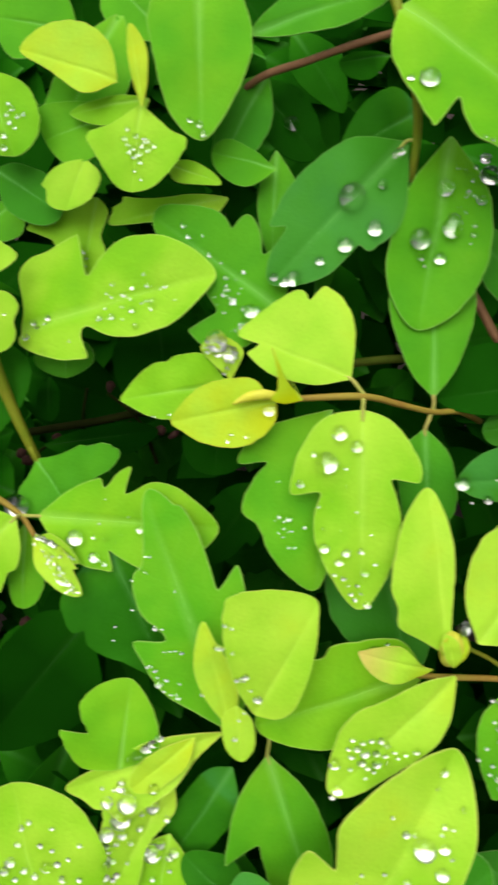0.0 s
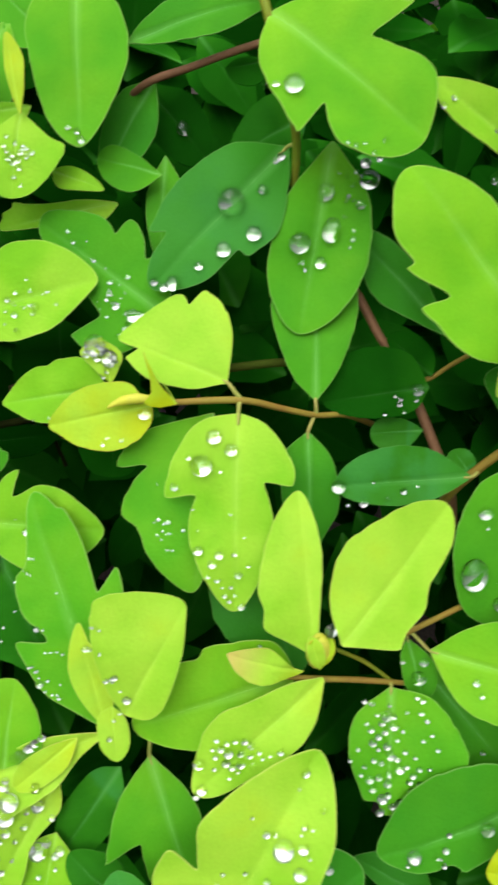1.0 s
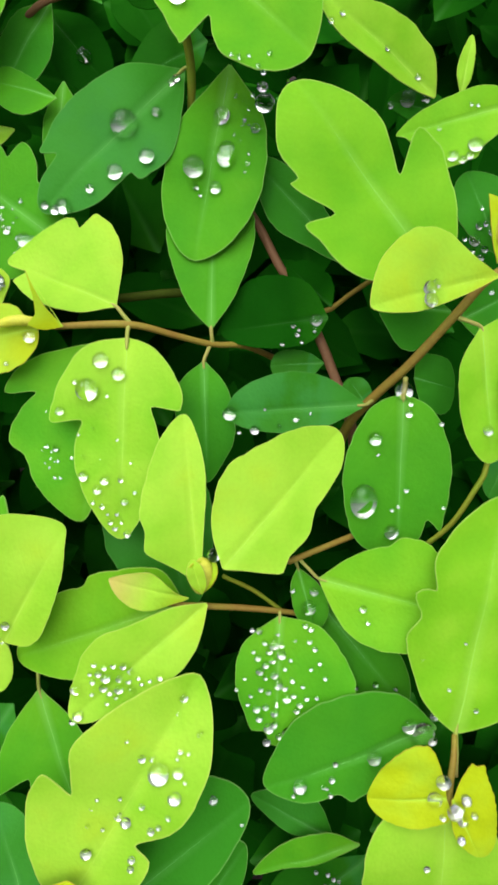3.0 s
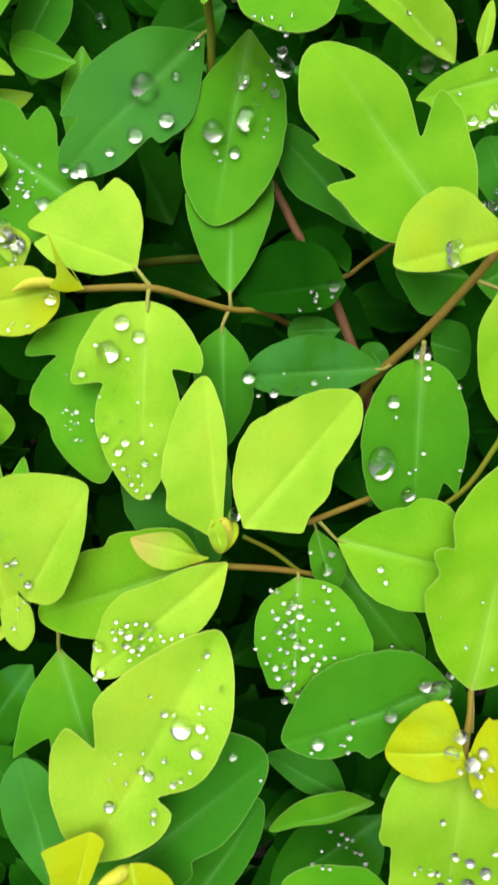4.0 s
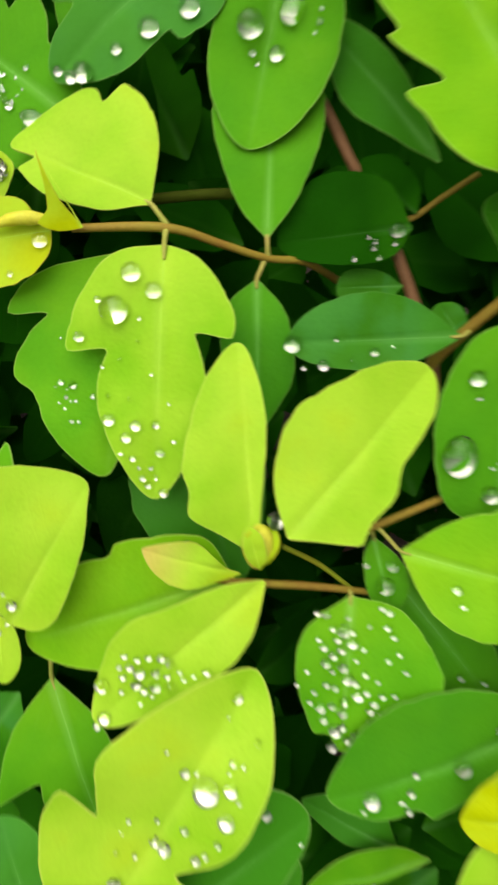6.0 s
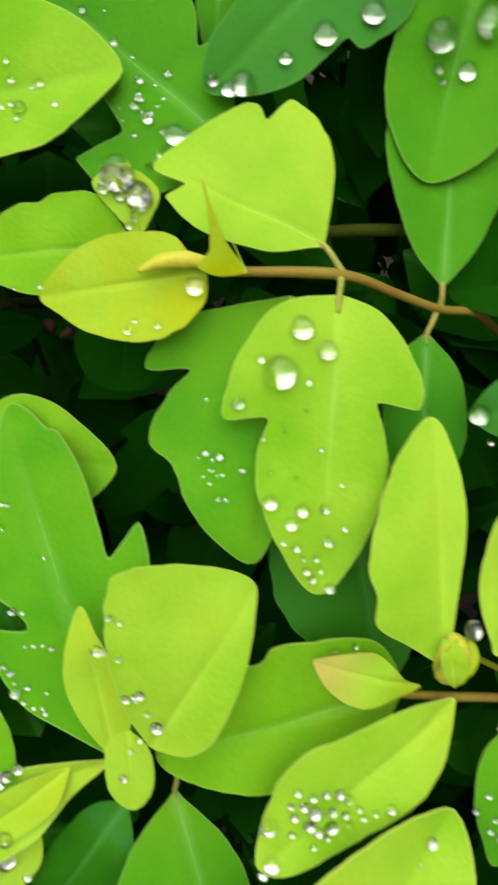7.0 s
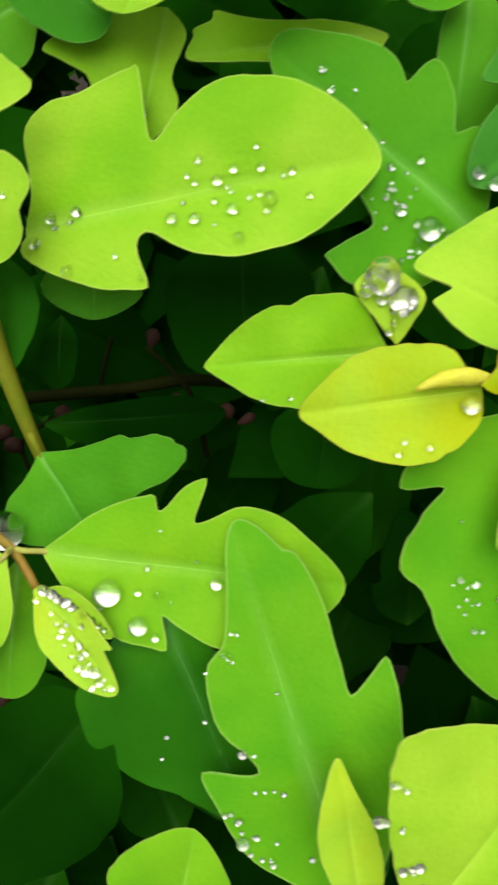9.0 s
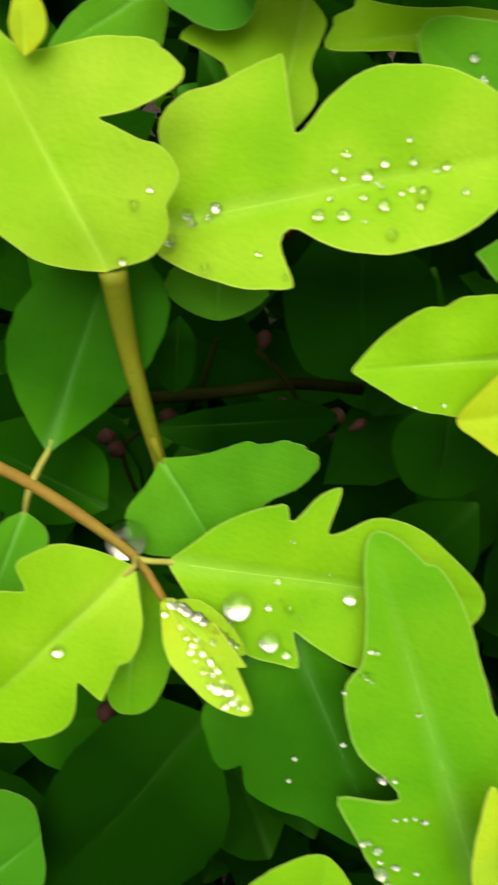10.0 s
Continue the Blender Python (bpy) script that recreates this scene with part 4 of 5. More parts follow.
tube("twig", [(1.69, -2.97, 0.40), (2.26, -3.30, 0.10), (2.79, -3.73, -0.10)], [0.04, 0.04], GREEN_TWIG, label="thin green leaf stalk")
tube("twig", [(2.87, -2.74, 0.30), (3.51, -2.52, 0.10), (4.19, -2.31, -0.20), (5.07, -2.08, -0.80)], [0.057, 0.057, 0.057], TWIG, label="thin yellow-brown twig")
tube("twig", [(-2.95, 7.80, -2.10), (-2.45, 8.00, -1.30), (-1.90, 8.22, -0.90), (-1.07, 8.45, -0.80), (-0.18, 8.71, -0.70), (0.68, 8.86, -0.50)], [0.06, 0.075, 0.075], RED_TWIG, label="reddish brown twig")
tube("twig", [(0.32, 9.88, 0.10), (0.46, 8.87, 0.50), (0.88, 7.56, 0.20), (1.07, 6.77, -0.40), (1.05, 6.07, -0.90)], [0.1, 0.09, 0.09, 0.08], GREEN_TWIG, label="upright green shoot")
tube("twig", [(5.44, -2.47, 0.10), (5.85, -2.07, 0.30), (6.19, -1.48, 0.50), (6.41, -0.96, 0.60), (6.26, -0.16, 0.60)], [0.05, 0.05, 0.05], GREEN_TWIG, label="thin green twig")
tube("twig", [(5.74, -5.69, 0.80), (5.68, -5.99, 0.95), (5.57, -6.39, 1.10), (5.47, -6.77, 1.25)], [0.049, 0.061, 0.066], TWIG, label="thin pinkish tan twig")
tube("twig", [(-7.31, 2.53, -0.60), (-7.19, 1.88, -1.10), (-7.04, 1.32, -1.40), (-6.87, 0.76, -1.72), (-6.64, 0.04, -2.20)], [0.15, 0.12, 0.10, 0.08], GREEN_TWIG, label="stout olive green shoot")
tube("twig", [(-8.92, 0.50, -1.30), (-8.54, 0.33, -1.30), (-8.20, 0.16, -1.35), (-7.58, -0.21, -1.35), (-6.97, -0.63, -1.30), (-6.61, -1.06, -1.10)], [0.074, 0.074, 0.074, 0.066, 0.049], TWIG, label="thin yellow-brown twig")
tube("twig", [(-1.30, 2.30, -1.35), (-0.05, 2.44, -1.25), (0.70, 2.52, -1.30), (1.49, 2.55, -1.40)], [0.09, 0.09], SHADED_OLIVE_TWIG, label="dark shaded olive twig under the leaves")
tube("twig", [(-7.62, 1.13, -4.00), (-5.90, 1.39, -3.90), (-4.84, 1.59, -4.00), (-3.66, 1.58, -4.40)], [0.1, 0.1], SHADED_TWIG, label="dark twig deep in the shrub")
tube("bud", [(-1.71, 1.68, 0.10), (-2.05, 1.68, 0.20), (-2.33, 1.62, 0.22), (-2.55, 1.51, 0.18)], [0.05, 0.11, 0.1, 0.02], YOUNG, label="pale yellow unopened leaf bud")
tube("bud", [(1.27, -3.22, 0.50), (1.30, -3.03, 0.62), (1.33, -2.85, 0.68), (1.33, -2.71, 0.66), (1.30, -2.66, 0.60)], [0.07, 0.19, 0.21, 0.19, 0.08], YOUNG, label="pale yellow unopened leaf bud")
tube("bud", [(-0.26, -8.62, 1.00), (-0.46, -8.65, 1.20), (-0.78, -8.73, 1.30)], [0.04, 0.14, 0.12, 0.02], YOUNG, label="pale yellow unopened leaf bud")
tube("bud", [(6.58, 2.75, 0.90), (6.59, 3.21, 1.00), (6.72, 3.61, 1.00)], [0.04, 0.14, 0.12, 0.02], YOUNG, label="pale yellow unopened leaf bud")
tube("twig", [(-5.53, 2.01, -3.20), (-5.11, 1.68, -3.40), (-4.78, 1.24, -3.70), (-4.50, 0.34, -4.20)], [0.035, 0.045, 0.05], SHADED_TWIG, label="thin dark twig deep in the shrub")
tube("twig", [(-6.09, 2.17, -3.60), (-6.22, 1.66, -3.80), (-6.32, 1.14, -4.20)], [0.035, 0.04], SHADED_TWIG, label="thin dark twig deep in the shrub")
tube("twig", [(-6.73, 0.96, -3.40), (-7.37, 0.49, -3.60), (-7.20, -0.23, -4.00)], [0.035, 0.04], SHADED_TWIG, label="thin dark twig deep in the shrub")
tube("withered_bud", [(-5.25, 3.59, -3.20), (-5.21, 3.66, -3.15), (-5.17, 3.75, -3.15), (-5.13, 3.82, -3.20)], [0.03, 0.10,0.13, 0.02], PETAL, label="small withered pink flower bud")
tube("withered_bud", [(-5.47, 2.03, -3.15), (-5.45, 2.11, -3.10), (-5.43, 2.21, -3.10), (-5.42, 2.28, -3.15)], [0.03, 0.09,0.12, 0.02], PETAL, label="small withered pink flower bud")
tube("withered_bud", [(-5.02, 1.09, -3.50), (-5.04, 1.19, -3.45), (-5.06, 1.29, -3.45), (-5.06, 1.36, -3.50)], [0.03, 0.09,0.12, 0.02], PETAL, label="small withered pink flower bud")
tube("withered_bud", [(-4.44, 1.09, -3.30), (-4.36, 1.12, -3.25), (-4.25, 1.14, -3.25), (-4.18, 1.16, -3.30)], [0.03, 0.11,0.14, 0.02], PETAL, label="small withered pink flower bud")
tube("withered_bud", [(-4.09, 0.95, -3.20), (-4.02, 1.00, -3.15), (-3.93, 1.06, -3.15), (-3.87, 1.10, -3.20)], [0.03, 0.07,0.09, 0.02], PETAL, label="small withered pink flower bud")
tube("withered_bud", [(-6.60, 0.94, -3.40), (-6.69, 0.96, -3.35), (-6.79, 0.99, -3.35), (-6.85, 1.01, -3.40)], [0.03, 0.11,0.14, 0.02], PETAL, label="small withered pink flower bud")
tube("withered_bud", [(-7.74, 0.56, -3.50), (-7.65, 0.60, -3.45), (-7.55, 0.64, -3.45), (-7.50, 0.66, -3.50)], [0.03, 0.11,0.14, 0.02], PETAL, label="small withered pink flower bud")
tube("withered_bud", [(-7.35, 0.36, -3.40), (-7.41, 0.42, -3.35), (-7.50, 0.48, -3.35), (-7.55, 0.51, -3.40)], [0.03, 0.11,0.14, 0.02], PETAL, label="small withered pink flower bud")
tube("withered_bud", [(-7.48, -3.33, -3.00), (-7.39, -3.28, -2.95), (-7.29, -3.26, -2.95), (-7.24, -3.26, -3.00)], [0.03, 0.14,0.18, 0.02], PETAL, label="small withered pink flower bud")


# ---- inner leaves ----
SHAPES = [
    (((0.2, 0.2), (0.45, 0.31), (0.75, 0.21)), ((0.2, 0.2), (0.45, 0.31), (0.75, 0.21))),
    (((0.25, 0.24), (0.52, 0.30, 0.50, 0.22), (0.75, 0.18)), ((0.25, 0.24), (0.52, 0.31, 0.49, 0.21), (0.75, 0.19))),
    (((0.3, 0.25), (0.6, 0.27), (0.85, 0.14)), ((0.25, 0.22), (0.48, 0.28, 0.46, 0.20), (0.74, 0.19))),
    (((0.2, 0.15), (0.5, 0.23), (0.8, 0.15)), ((0.2, 0.15), (0.5, 0.23), (0.8, 0.15))),
]


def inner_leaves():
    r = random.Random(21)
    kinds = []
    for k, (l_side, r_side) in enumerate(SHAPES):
        # near-black tones: the shade of the gaps is part of the leaf colour
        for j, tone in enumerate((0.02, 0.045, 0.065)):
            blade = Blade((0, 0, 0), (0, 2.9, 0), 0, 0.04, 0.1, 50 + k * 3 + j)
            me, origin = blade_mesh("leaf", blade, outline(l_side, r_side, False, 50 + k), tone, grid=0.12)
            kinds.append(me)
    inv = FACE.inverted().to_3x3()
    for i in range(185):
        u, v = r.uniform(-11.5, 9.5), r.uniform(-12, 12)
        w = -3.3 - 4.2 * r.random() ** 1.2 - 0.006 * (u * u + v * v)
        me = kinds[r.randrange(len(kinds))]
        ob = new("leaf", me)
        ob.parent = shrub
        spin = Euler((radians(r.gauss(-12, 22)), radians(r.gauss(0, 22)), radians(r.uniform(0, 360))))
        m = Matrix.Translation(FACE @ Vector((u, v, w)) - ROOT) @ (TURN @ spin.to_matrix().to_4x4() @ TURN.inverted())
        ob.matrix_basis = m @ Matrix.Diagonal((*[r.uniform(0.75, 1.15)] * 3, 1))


inner_leaves()


def outer_foliage():
    """The rest of the crown, out of reach: too many leaves to count."""
    r = random.Random(5)
    # the layers behind the leaves that face the camera, their shade painted in as near-black tones
    deep = 0
    centre = FACE @ Vector((0, 0, -46))
    face_n = (FACE.to_3x3() @ Vector((0, 0, 1))).normalized()
    verts, faces, co, tones = [], [], [], []
    prof = [(0.0, 0.01), (0.2, 0.2), (0.45, 0.3), (0.75, 0.2), (1.0, 0.0)]
    made = 0
    while made < 8000:
        d = Vector((r.gauss(0, 1), r.gauss(0, 1), r.gauss(0, 1))).normalized()
        rad = 0.44 - 0.12 * r.random() ** 1.3
        p = centre + d * rad
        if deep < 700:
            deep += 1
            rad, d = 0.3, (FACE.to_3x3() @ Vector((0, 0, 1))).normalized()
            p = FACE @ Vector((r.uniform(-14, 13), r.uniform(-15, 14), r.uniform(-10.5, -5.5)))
        if p.z < 0.07:
            continue
        loc = FACE.inverted() @ p
        if rad != 0.3 and abs(loc.x) < 13 and -14 < loc.y < 13 and loc.z > -7.0:
            continue
        if rad != 0.3 and d.dot(face_n) > 0.9 and loc.z > -5.0 - 0.006 * (loc.x ** 2 + loc.y ** 2):
            continue
        n = (d + Vector((r.gauss(0, 0.35), r.gauss(0, 0.35), r.gauss(0.2, 0.35)))).normalized()
        a = n.orthogonal().normalized()
        a.rotate(Matrix.Rotation(r.uniform(0, 6.28), 3, n))
        b = n.cross(a)
        size = r.uniform(0.022, 0.036)
        # below the outer shell the tone drops to near black, as painted shade
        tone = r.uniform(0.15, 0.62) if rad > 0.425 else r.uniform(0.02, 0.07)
        k = len(verts)
        for s, x in prof:
            for sgn in (1, 0, -1):
                q = p + (a * s + b * x * sgn + n * (0.12 * s * (1 - s) + 0.15 * abs(x * sgn))) * size
                verts.append(tuple(q - ROOT))
                co.append((s, x * sgn, 0.0))
                tones.append(tone)
        for i in range(len(prof) - 1):
            for j in range(2):
                faces.append((k + 3 * i + j, k + 3 * i + j + 1, k + 3 * i + j + 4, k + 3 * i + j + 3))
        made += 1
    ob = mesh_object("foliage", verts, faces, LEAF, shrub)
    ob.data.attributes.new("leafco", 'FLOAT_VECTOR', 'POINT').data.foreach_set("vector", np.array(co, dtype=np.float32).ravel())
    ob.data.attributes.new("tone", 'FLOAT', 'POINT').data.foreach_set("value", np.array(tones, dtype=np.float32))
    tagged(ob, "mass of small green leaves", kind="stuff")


outer_foliage()


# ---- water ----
def sheen_under(v):
    """How much silver sheen is painted under a bead: none above its belly, most in its lower half, where light gathers.
    """
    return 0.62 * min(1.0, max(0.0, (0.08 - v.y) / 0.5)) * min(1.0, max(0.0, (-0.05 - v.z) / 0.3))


def drop_mesh(silver=1.0):
    """A bead of water on a leaf: a flattened ball, cut off where it sits."""
    verts, faces, rings, seg = [(0.0, 0.0, 1.0)], [], 9, 24
    for i in range(1, rings + 1):
        t = radians(140) * i / rings
        for k in range(seg):
            a = 2 * math.pi * k / seg
            verts.append((math.sin(t) * math.cos(a), math.sin(t) * math.sin(a), math.cos(t)))
    for k in range(seg):
        faces.append((0, 1 + k, 1 + (k + 1) % seg))
        for i in range(rings - 1):
            a, b = 1 + i * seg + k, 1 + i * seg + (k + 1) % seg
            faces.append((a, a + seg, b + seg, b))
    # the flat foot on the leaf
    low, foot = 1 + (rings - 1) * seg, len(verts)
    z = math.cos(radians(140))
    for rad in (0.45, 0.24):
        verts += [(rad * math.cos(2 * math.pi * k / seg), rad * math.sin(2 * math.pi * k / seg), z) for k in range(seg)]
    verts.append((0.0, 0.0, z))
    for k in range(seg):
        q = (k + 1) % seg
        faces.append((low + q, low + k, foot + k, foot + q))
        faces.append((foot + q, foot + k, foot + seg + k, foot + seg + q))
        faces.append((foot + seg + q, foot + seg + k, foot + 2 * seg))
    me = bpy.data.meshes.new("water_droplet")
    me.from_pydata(verts, [], faces)
    me.polygons.foreach_set("use_smooth", [i < len(faces) - 3 * seg for i in range(len(faces))])
    me.materials.append(WATER)
    a = me.attributes.new("air_sheen", 'FLOAT', 'POINT')
    a.data.foreach_set("value", [silver * sheen_under(Vector(v)) for v in verts])
    return me


BEAD, BRIGHT_BEAD = drop_mesh(), drop_mesh(1.45)


def dew(blade, *beads):
    """The finest beads on a leaf, too small to count."""
    src = [Vector(v.co) for v in BEAD.vertices]
    polys = [tuple(p.vertices) for p in BEAD.polygons]
    verts, faces = [], []
    for s, x, r in beads:
        m = bead_pose(blade, s, x, r, 0.72, 1.0, 0.0)
        k = len(verts)
        verts += [tuple(m @ v) for v in src]
        faces += [tuple(i + k for i in p) for p in polys]
    ob = mesh_object("dew", verts, faces, WATER)
    ob.data.attributes.new("air_sheen", 'FLOAT', 'POINT').data.foreach_set("value", [sheen_under(v) for v in src] * len(beads))
    tagged(ob, "fine clear beads of dew on a leaf", "dew", kind="stuff")


def bead_pose(blade, s, x, r, flat, stretch, turn):
    n = blade.normal(s, x)
    down = FACE.to_3x3() @ Vector((0, -1, 0))
    down = (down - n * down.dot(n)).normalized()
    down.rotate(Matrix.Rotation(radians(turn), 3, n))
    m = Matrix((n.cross(down), -down, n)).transposed().to_4x4()
    r *= 0.01
    # the waxy leaf keeps a film of air under it
    return Matrix.Translation(blade.point(s, x) + n * (r * flat * 0.77 + 0.00004)) @ m @ Matrix.Diagonal((r, r * stretch, r * flat, 1))


# the leaves whose beads get the strongest painted-in sheen
BRIGHT = (wet_small, curled_wet, curled_wet_2, wet_yellow, low_wet, dewy_1, dewy_2, dusky_1, big_lime)


def drops(blade, *beads):
    """Beads of water on a leaf: along, across, radius in centimetres, and how far it is drawn out downhill."""
    for b in beads:
        s, x, r = b[:3]
        stretch = b[3] if len(b) > 3 else 1.0
        ob = new("water_droplet", BRIGHT_BEAD if blade in BRIGHT else BEAD)
        ob.matrix_world = bead_pose(blade, s, x, r, 0.72, stretch, rng.uniform(-12, 12))
        big = "large round" if r > 0.2 else "round" if r > 0.1 else "small"
        tagged(ob, big + " clear water droplet on a leaf", "droplet", group="water droplets on the leaves")


def hung_drop(x, y, z, r):
    """A drop that hangs under a twig."""
    ob = new("water_droplet", BRIGHT_BEAD)
    ob.matrix_world = FACE @ Matrix.Translation((x, y, z)) @ Matrix.Diagonal((r, r, r * 0.8, 1))
    tagged(ob, "large clear water droplet clinging under a twig", "droplet", group="water droplets on the leaves")


hung_drop(-7.11, -0.47, -1.50, 0.25)
drops(dusky_1, (0.413, 0.015, 0.263), (0.454, -0.191, 0.153), (0.621, -0.139, 0.153), (0.261, -0.065, 0.099), (0.759, -0.100, 0.087), (0.905, -0.063, 0.153), (0.945, -0.043, 0.099), (0.962, 0.017, 0.077), (0.066, -0.017, 0.088))
dew(dusky_1, (0.098, -0.009, 0.066))
drops(hanging_1, (0.281, -0.015, 0.165, 1.15), (0.472, -0.068, 0.187, 1.35), (0.553, 0.085, 0.209), (0.628, -0.045, 0.121), (0.323, -0.188, 0.099), (0.101, -0.182, 0.110), (0.197, -0.211, 0.198))
dew(hanging_1, (0.641, 0.056, 0.066), (0.672, 0.030, 0.044), (0.274, -0.125, 0.044), (0.304, -0.116, 0.044), (0.390, -0.118, 0.044), (0.366, -0.086, 0.033), (0.299, -0.150, 0.033), (0.540, -0.171, 0.033), (0.499, -0.178, 0.055), (0.448, -0.177, 0.044))
drops(drop_leaf, (0.268, 0.179, 0.210), (0.126, 0.120, 0.148), (0.189, 0.034, 0.127), (0.376, 0.311, 0.083), (0.691, 0.184, 0.094), (0.711, 0.079, 0.084), (0.756, 0.112, 0.084), (0.808, -0.019, 0.074), (0.966, -0.034, 0.074))
dew(drop_leaf, (0.703, 0.007, 0.063), (0.762, -0.067, 0.042), (0.835, 0.089, 0.053), (0.912, 0.051, 0.053), (0.940, 0.031, 0.053), (0.230, 0.243, 0.052), (0.295, 0.082, 0.042), (0.608, 0.108, 0.031), (0.385, 0.087, 0.031))
dew(behind_1, (0.623, 0.184, 0.064), (0.661, 0.095, 0.043), (0.686, 0.165, 0.032), (0.774, 0.140, 0.032))
drops(dusky_oval, (0.962, -0.011, 0.134), (0.800, -0.130, 0.089))
dew(dusky_oval, (0.506, -0.071, 0.067))
drops(wet_green, (-0.015, -0.003, 0.168), (0.267, 0.162, 0.126), (0.624, 0.233, 0.252, 1.3), (0.822, 0.050, 0.138), (0.114, -0.033, 0.074))
dew(wet_green, (0.357, 0.144, 0.042), (0.569, -0.036, 0.053), (0.057, -0.041, 0.053), (0.692, 0.046, 0.042), (0.671, 0.010, 0.042), (0.166, -0.219, 0.052), (0.665, -0.258, 0.042))
drops(right_edge, (0.756, 0.030, 0.091))
drops(half_1, (0.348, 0.118, 0.072))
dew(half_1, (0.399, 0.202, 0.051))
drops(small_drop_leaf, (0.598, -0.008, 0.141), (0.390, -0.138, 0.086))
dew(small_drop_leaf, (0.297, 0.169, 0.054))
drops(dewy_3, (0.212, 0.041, 0.107), (0.288, -0.027, 0.086), (0.405, 0.143, 0.075), (0.510, -0.014, 0.096), (0.608, -0.075, 0.086), (0.723, 0.021, 0.075), (0.694, 0.154, 0.075), (0.834, 0.056, 0.097), (0.864, -0.085, 0.097), (0.769, -0.177, 0.097), (0.948, 0.069, 0.076))
dew(dewy_3, (0.329, 0.050, 0.064), (0.310, 0.160, 0.064), (0.570, 0.071, 0.054), (0.078, -0.238, 0.064), (0.059, -0.194, 0.053), (0.115, 0.155, 0.064), (0.108, 0.207, 0.053), (0.474, -0.113, 0.054), (0.691, -0.148, 0.064), (0.548, 0.128, 0.053), (0.659, 0.220, 0.043), (0.708, -0.227, 0.064), (0.943, -0.053, 0.054), (0.173, -0.233, 0.053), (0.227, -0.277, 0.053), (0.391, -0.053, 0.043), (0.134, 0.013, 0.043), (0.593, -0.300, 0.043), (0.550, 0.311, 0.043), (0.438, -0.359, 0.043), (0.513, -0.189, 0.043), (0.461, 0.097, 0.043))
drops(dewy_2, (0.809, -0.036, 0.125), (0.384, -0.026, 0.125), (0.082, 0.019, 0.210), (0.142, 0.067, 0.136), (0.052, -0.049, 0.095), (-0.007, 0.069, 0.084))
dew(dewy_2, (0.589, 0.015, 0.052), (0.635, -0.058, 0.063), (0.691, -0.078, 0.052), (0.672, -0.135, 0.052), (0.859, -0.075, 0.042), (0.675, -0.096, 0.031))
drops(dewy_1, (0.692, 0.057, 0.081), (0.739, 0.025, 0.071), (0.680, -0.039, 0.081), (0.629, -0.089, 0.071), (0.861, 0.116, 0.101), (0.944, -0.014, 0.091))
dew(dewy_1, (0.695, 0.159, 0.050), (0.662, 0.109, 0.050), (0.619, 0.086, 0.051), (0.581, 0.047, 0.061), (0.568, -0.003, 0.061), (0.707, 0.104, 0.061), (0.643, 0.007, 0.061), (0.611, -0.041, 0.051), (0.747, 0.131, 0.040), (0.762, 0.087, 0.050), (0.730, -0.025, 0.061), (0.557, -0.066, 0.041), (0.564, -0.102, 0.041), (0.517, -0.120, 0.041), (0.459, -0.140, 0.061), (0.989, -0.019, 0.061), (0.812, 0.036, 0.040), (0.779, -0.060, 0.040), (0.721, -0.065, 0.040))
drops(big_lime, (0.651, 0.045, 0.181), (0.691, 0.098, 0.095), (0.618, 0.128, 0.114), (0.899, -0.010, 0.077), (0.275, -0.038, 0.097), (0.446, 0.029, 0.096), (0.445, -0.005, 0.077), (0.661, -0.035, 0.067), (0.473, 0.115, 0.067), (0.346, 0.107, 0.067))
dew(big_lime, (0.673, -0.001, 0.057), (0.752, 0.070, 0.057), (0.762, 0.096, 0.038), (0.726, 0.072, 0.038), (0.833, 0.100, 0.057), (0.696, -0.111, 0.038), (0.525, 0.048, 0.057), (0.499, 0.130, 0.048), (0.547, 0.142, 0.048), (0.314, 0.120, 0.058), (0.360, -0.081, 0.038), (0.424, -0.098, 0.038), (0.376, -0.030, 0.038), (0.464, -0.098, 0.038), (0.506, -0.032, 0.038), (0.841, 0.003, 0.038), (0.679, 0.131, 0.038))
drops(under_lime, (0.885, -0.105, 0.083))
dew(under_lime, (0.918, 0.047, 0.041))
drops(rosette_left, (0.154, 0.030, 0.126), (0.031, 0.252, 0.125))
drops(rosette_right, (0.047, -0.189, 0.077), (0.128, 0.006, 0.115), (0.604, 0.146, 0.067))
drops(rosette_low, (0.410, -0.008, 0.081), (0.427, -0.064, 0.091), (0.474, -0.131, 0.112), (0.540, -0.071, 0.123), (0.566, 0.043, 0.102), (0.486, 0.092, 0.081), (0.661, 0.001, 0.093), (0.372, -0.156, 0.070), (0.670, 0.154, 0.082))
dew(rosette_low, (0.236, 0.068, 0.060), (0.501, 0.058, 0.051), (0.539, 0.000, 0.041), (0.618, -0.076, 0.051), (0.494, 0.158, 0.040), (0.472, 0.134, 0.040), (0.644, -0.040, 0.052))
dew(low_oval, (0.418, -0.035, 0.031), (0.693, 0.203, 0.041), (0.634, 0.205, 0.041))
dew(low_back_1, (0.287, -0.009, 0.048), (0.385, 0.032, 0.036), (0.282, -0.117, 0.060), (0.313, -0.088, 0.048), (0.348, -0.027, 0.036), (0.292, -0.186, 0.060))
drops(cap_leaf, (0.594, 0.020, 0.121), (0.616, -0.060, 0.121), (0.520, 0.037, 0.075))
dew(tall_right, (0.120, 0.051, 0.050))
drops(dusky_right, (0.284, -0.243, 0.105))
dew(dusky_right, (0.402, -0.127, 0.063), (0.398, -0.035, 0.052), (0.196, -0.301, 0.063), (0.349, -0.324, 0.052), (0.153, -0.158, 0.063), (0.289, -0.008, 0.063), (0.568, 0.002, 0.042), (0.086, -0.236, 0.063))
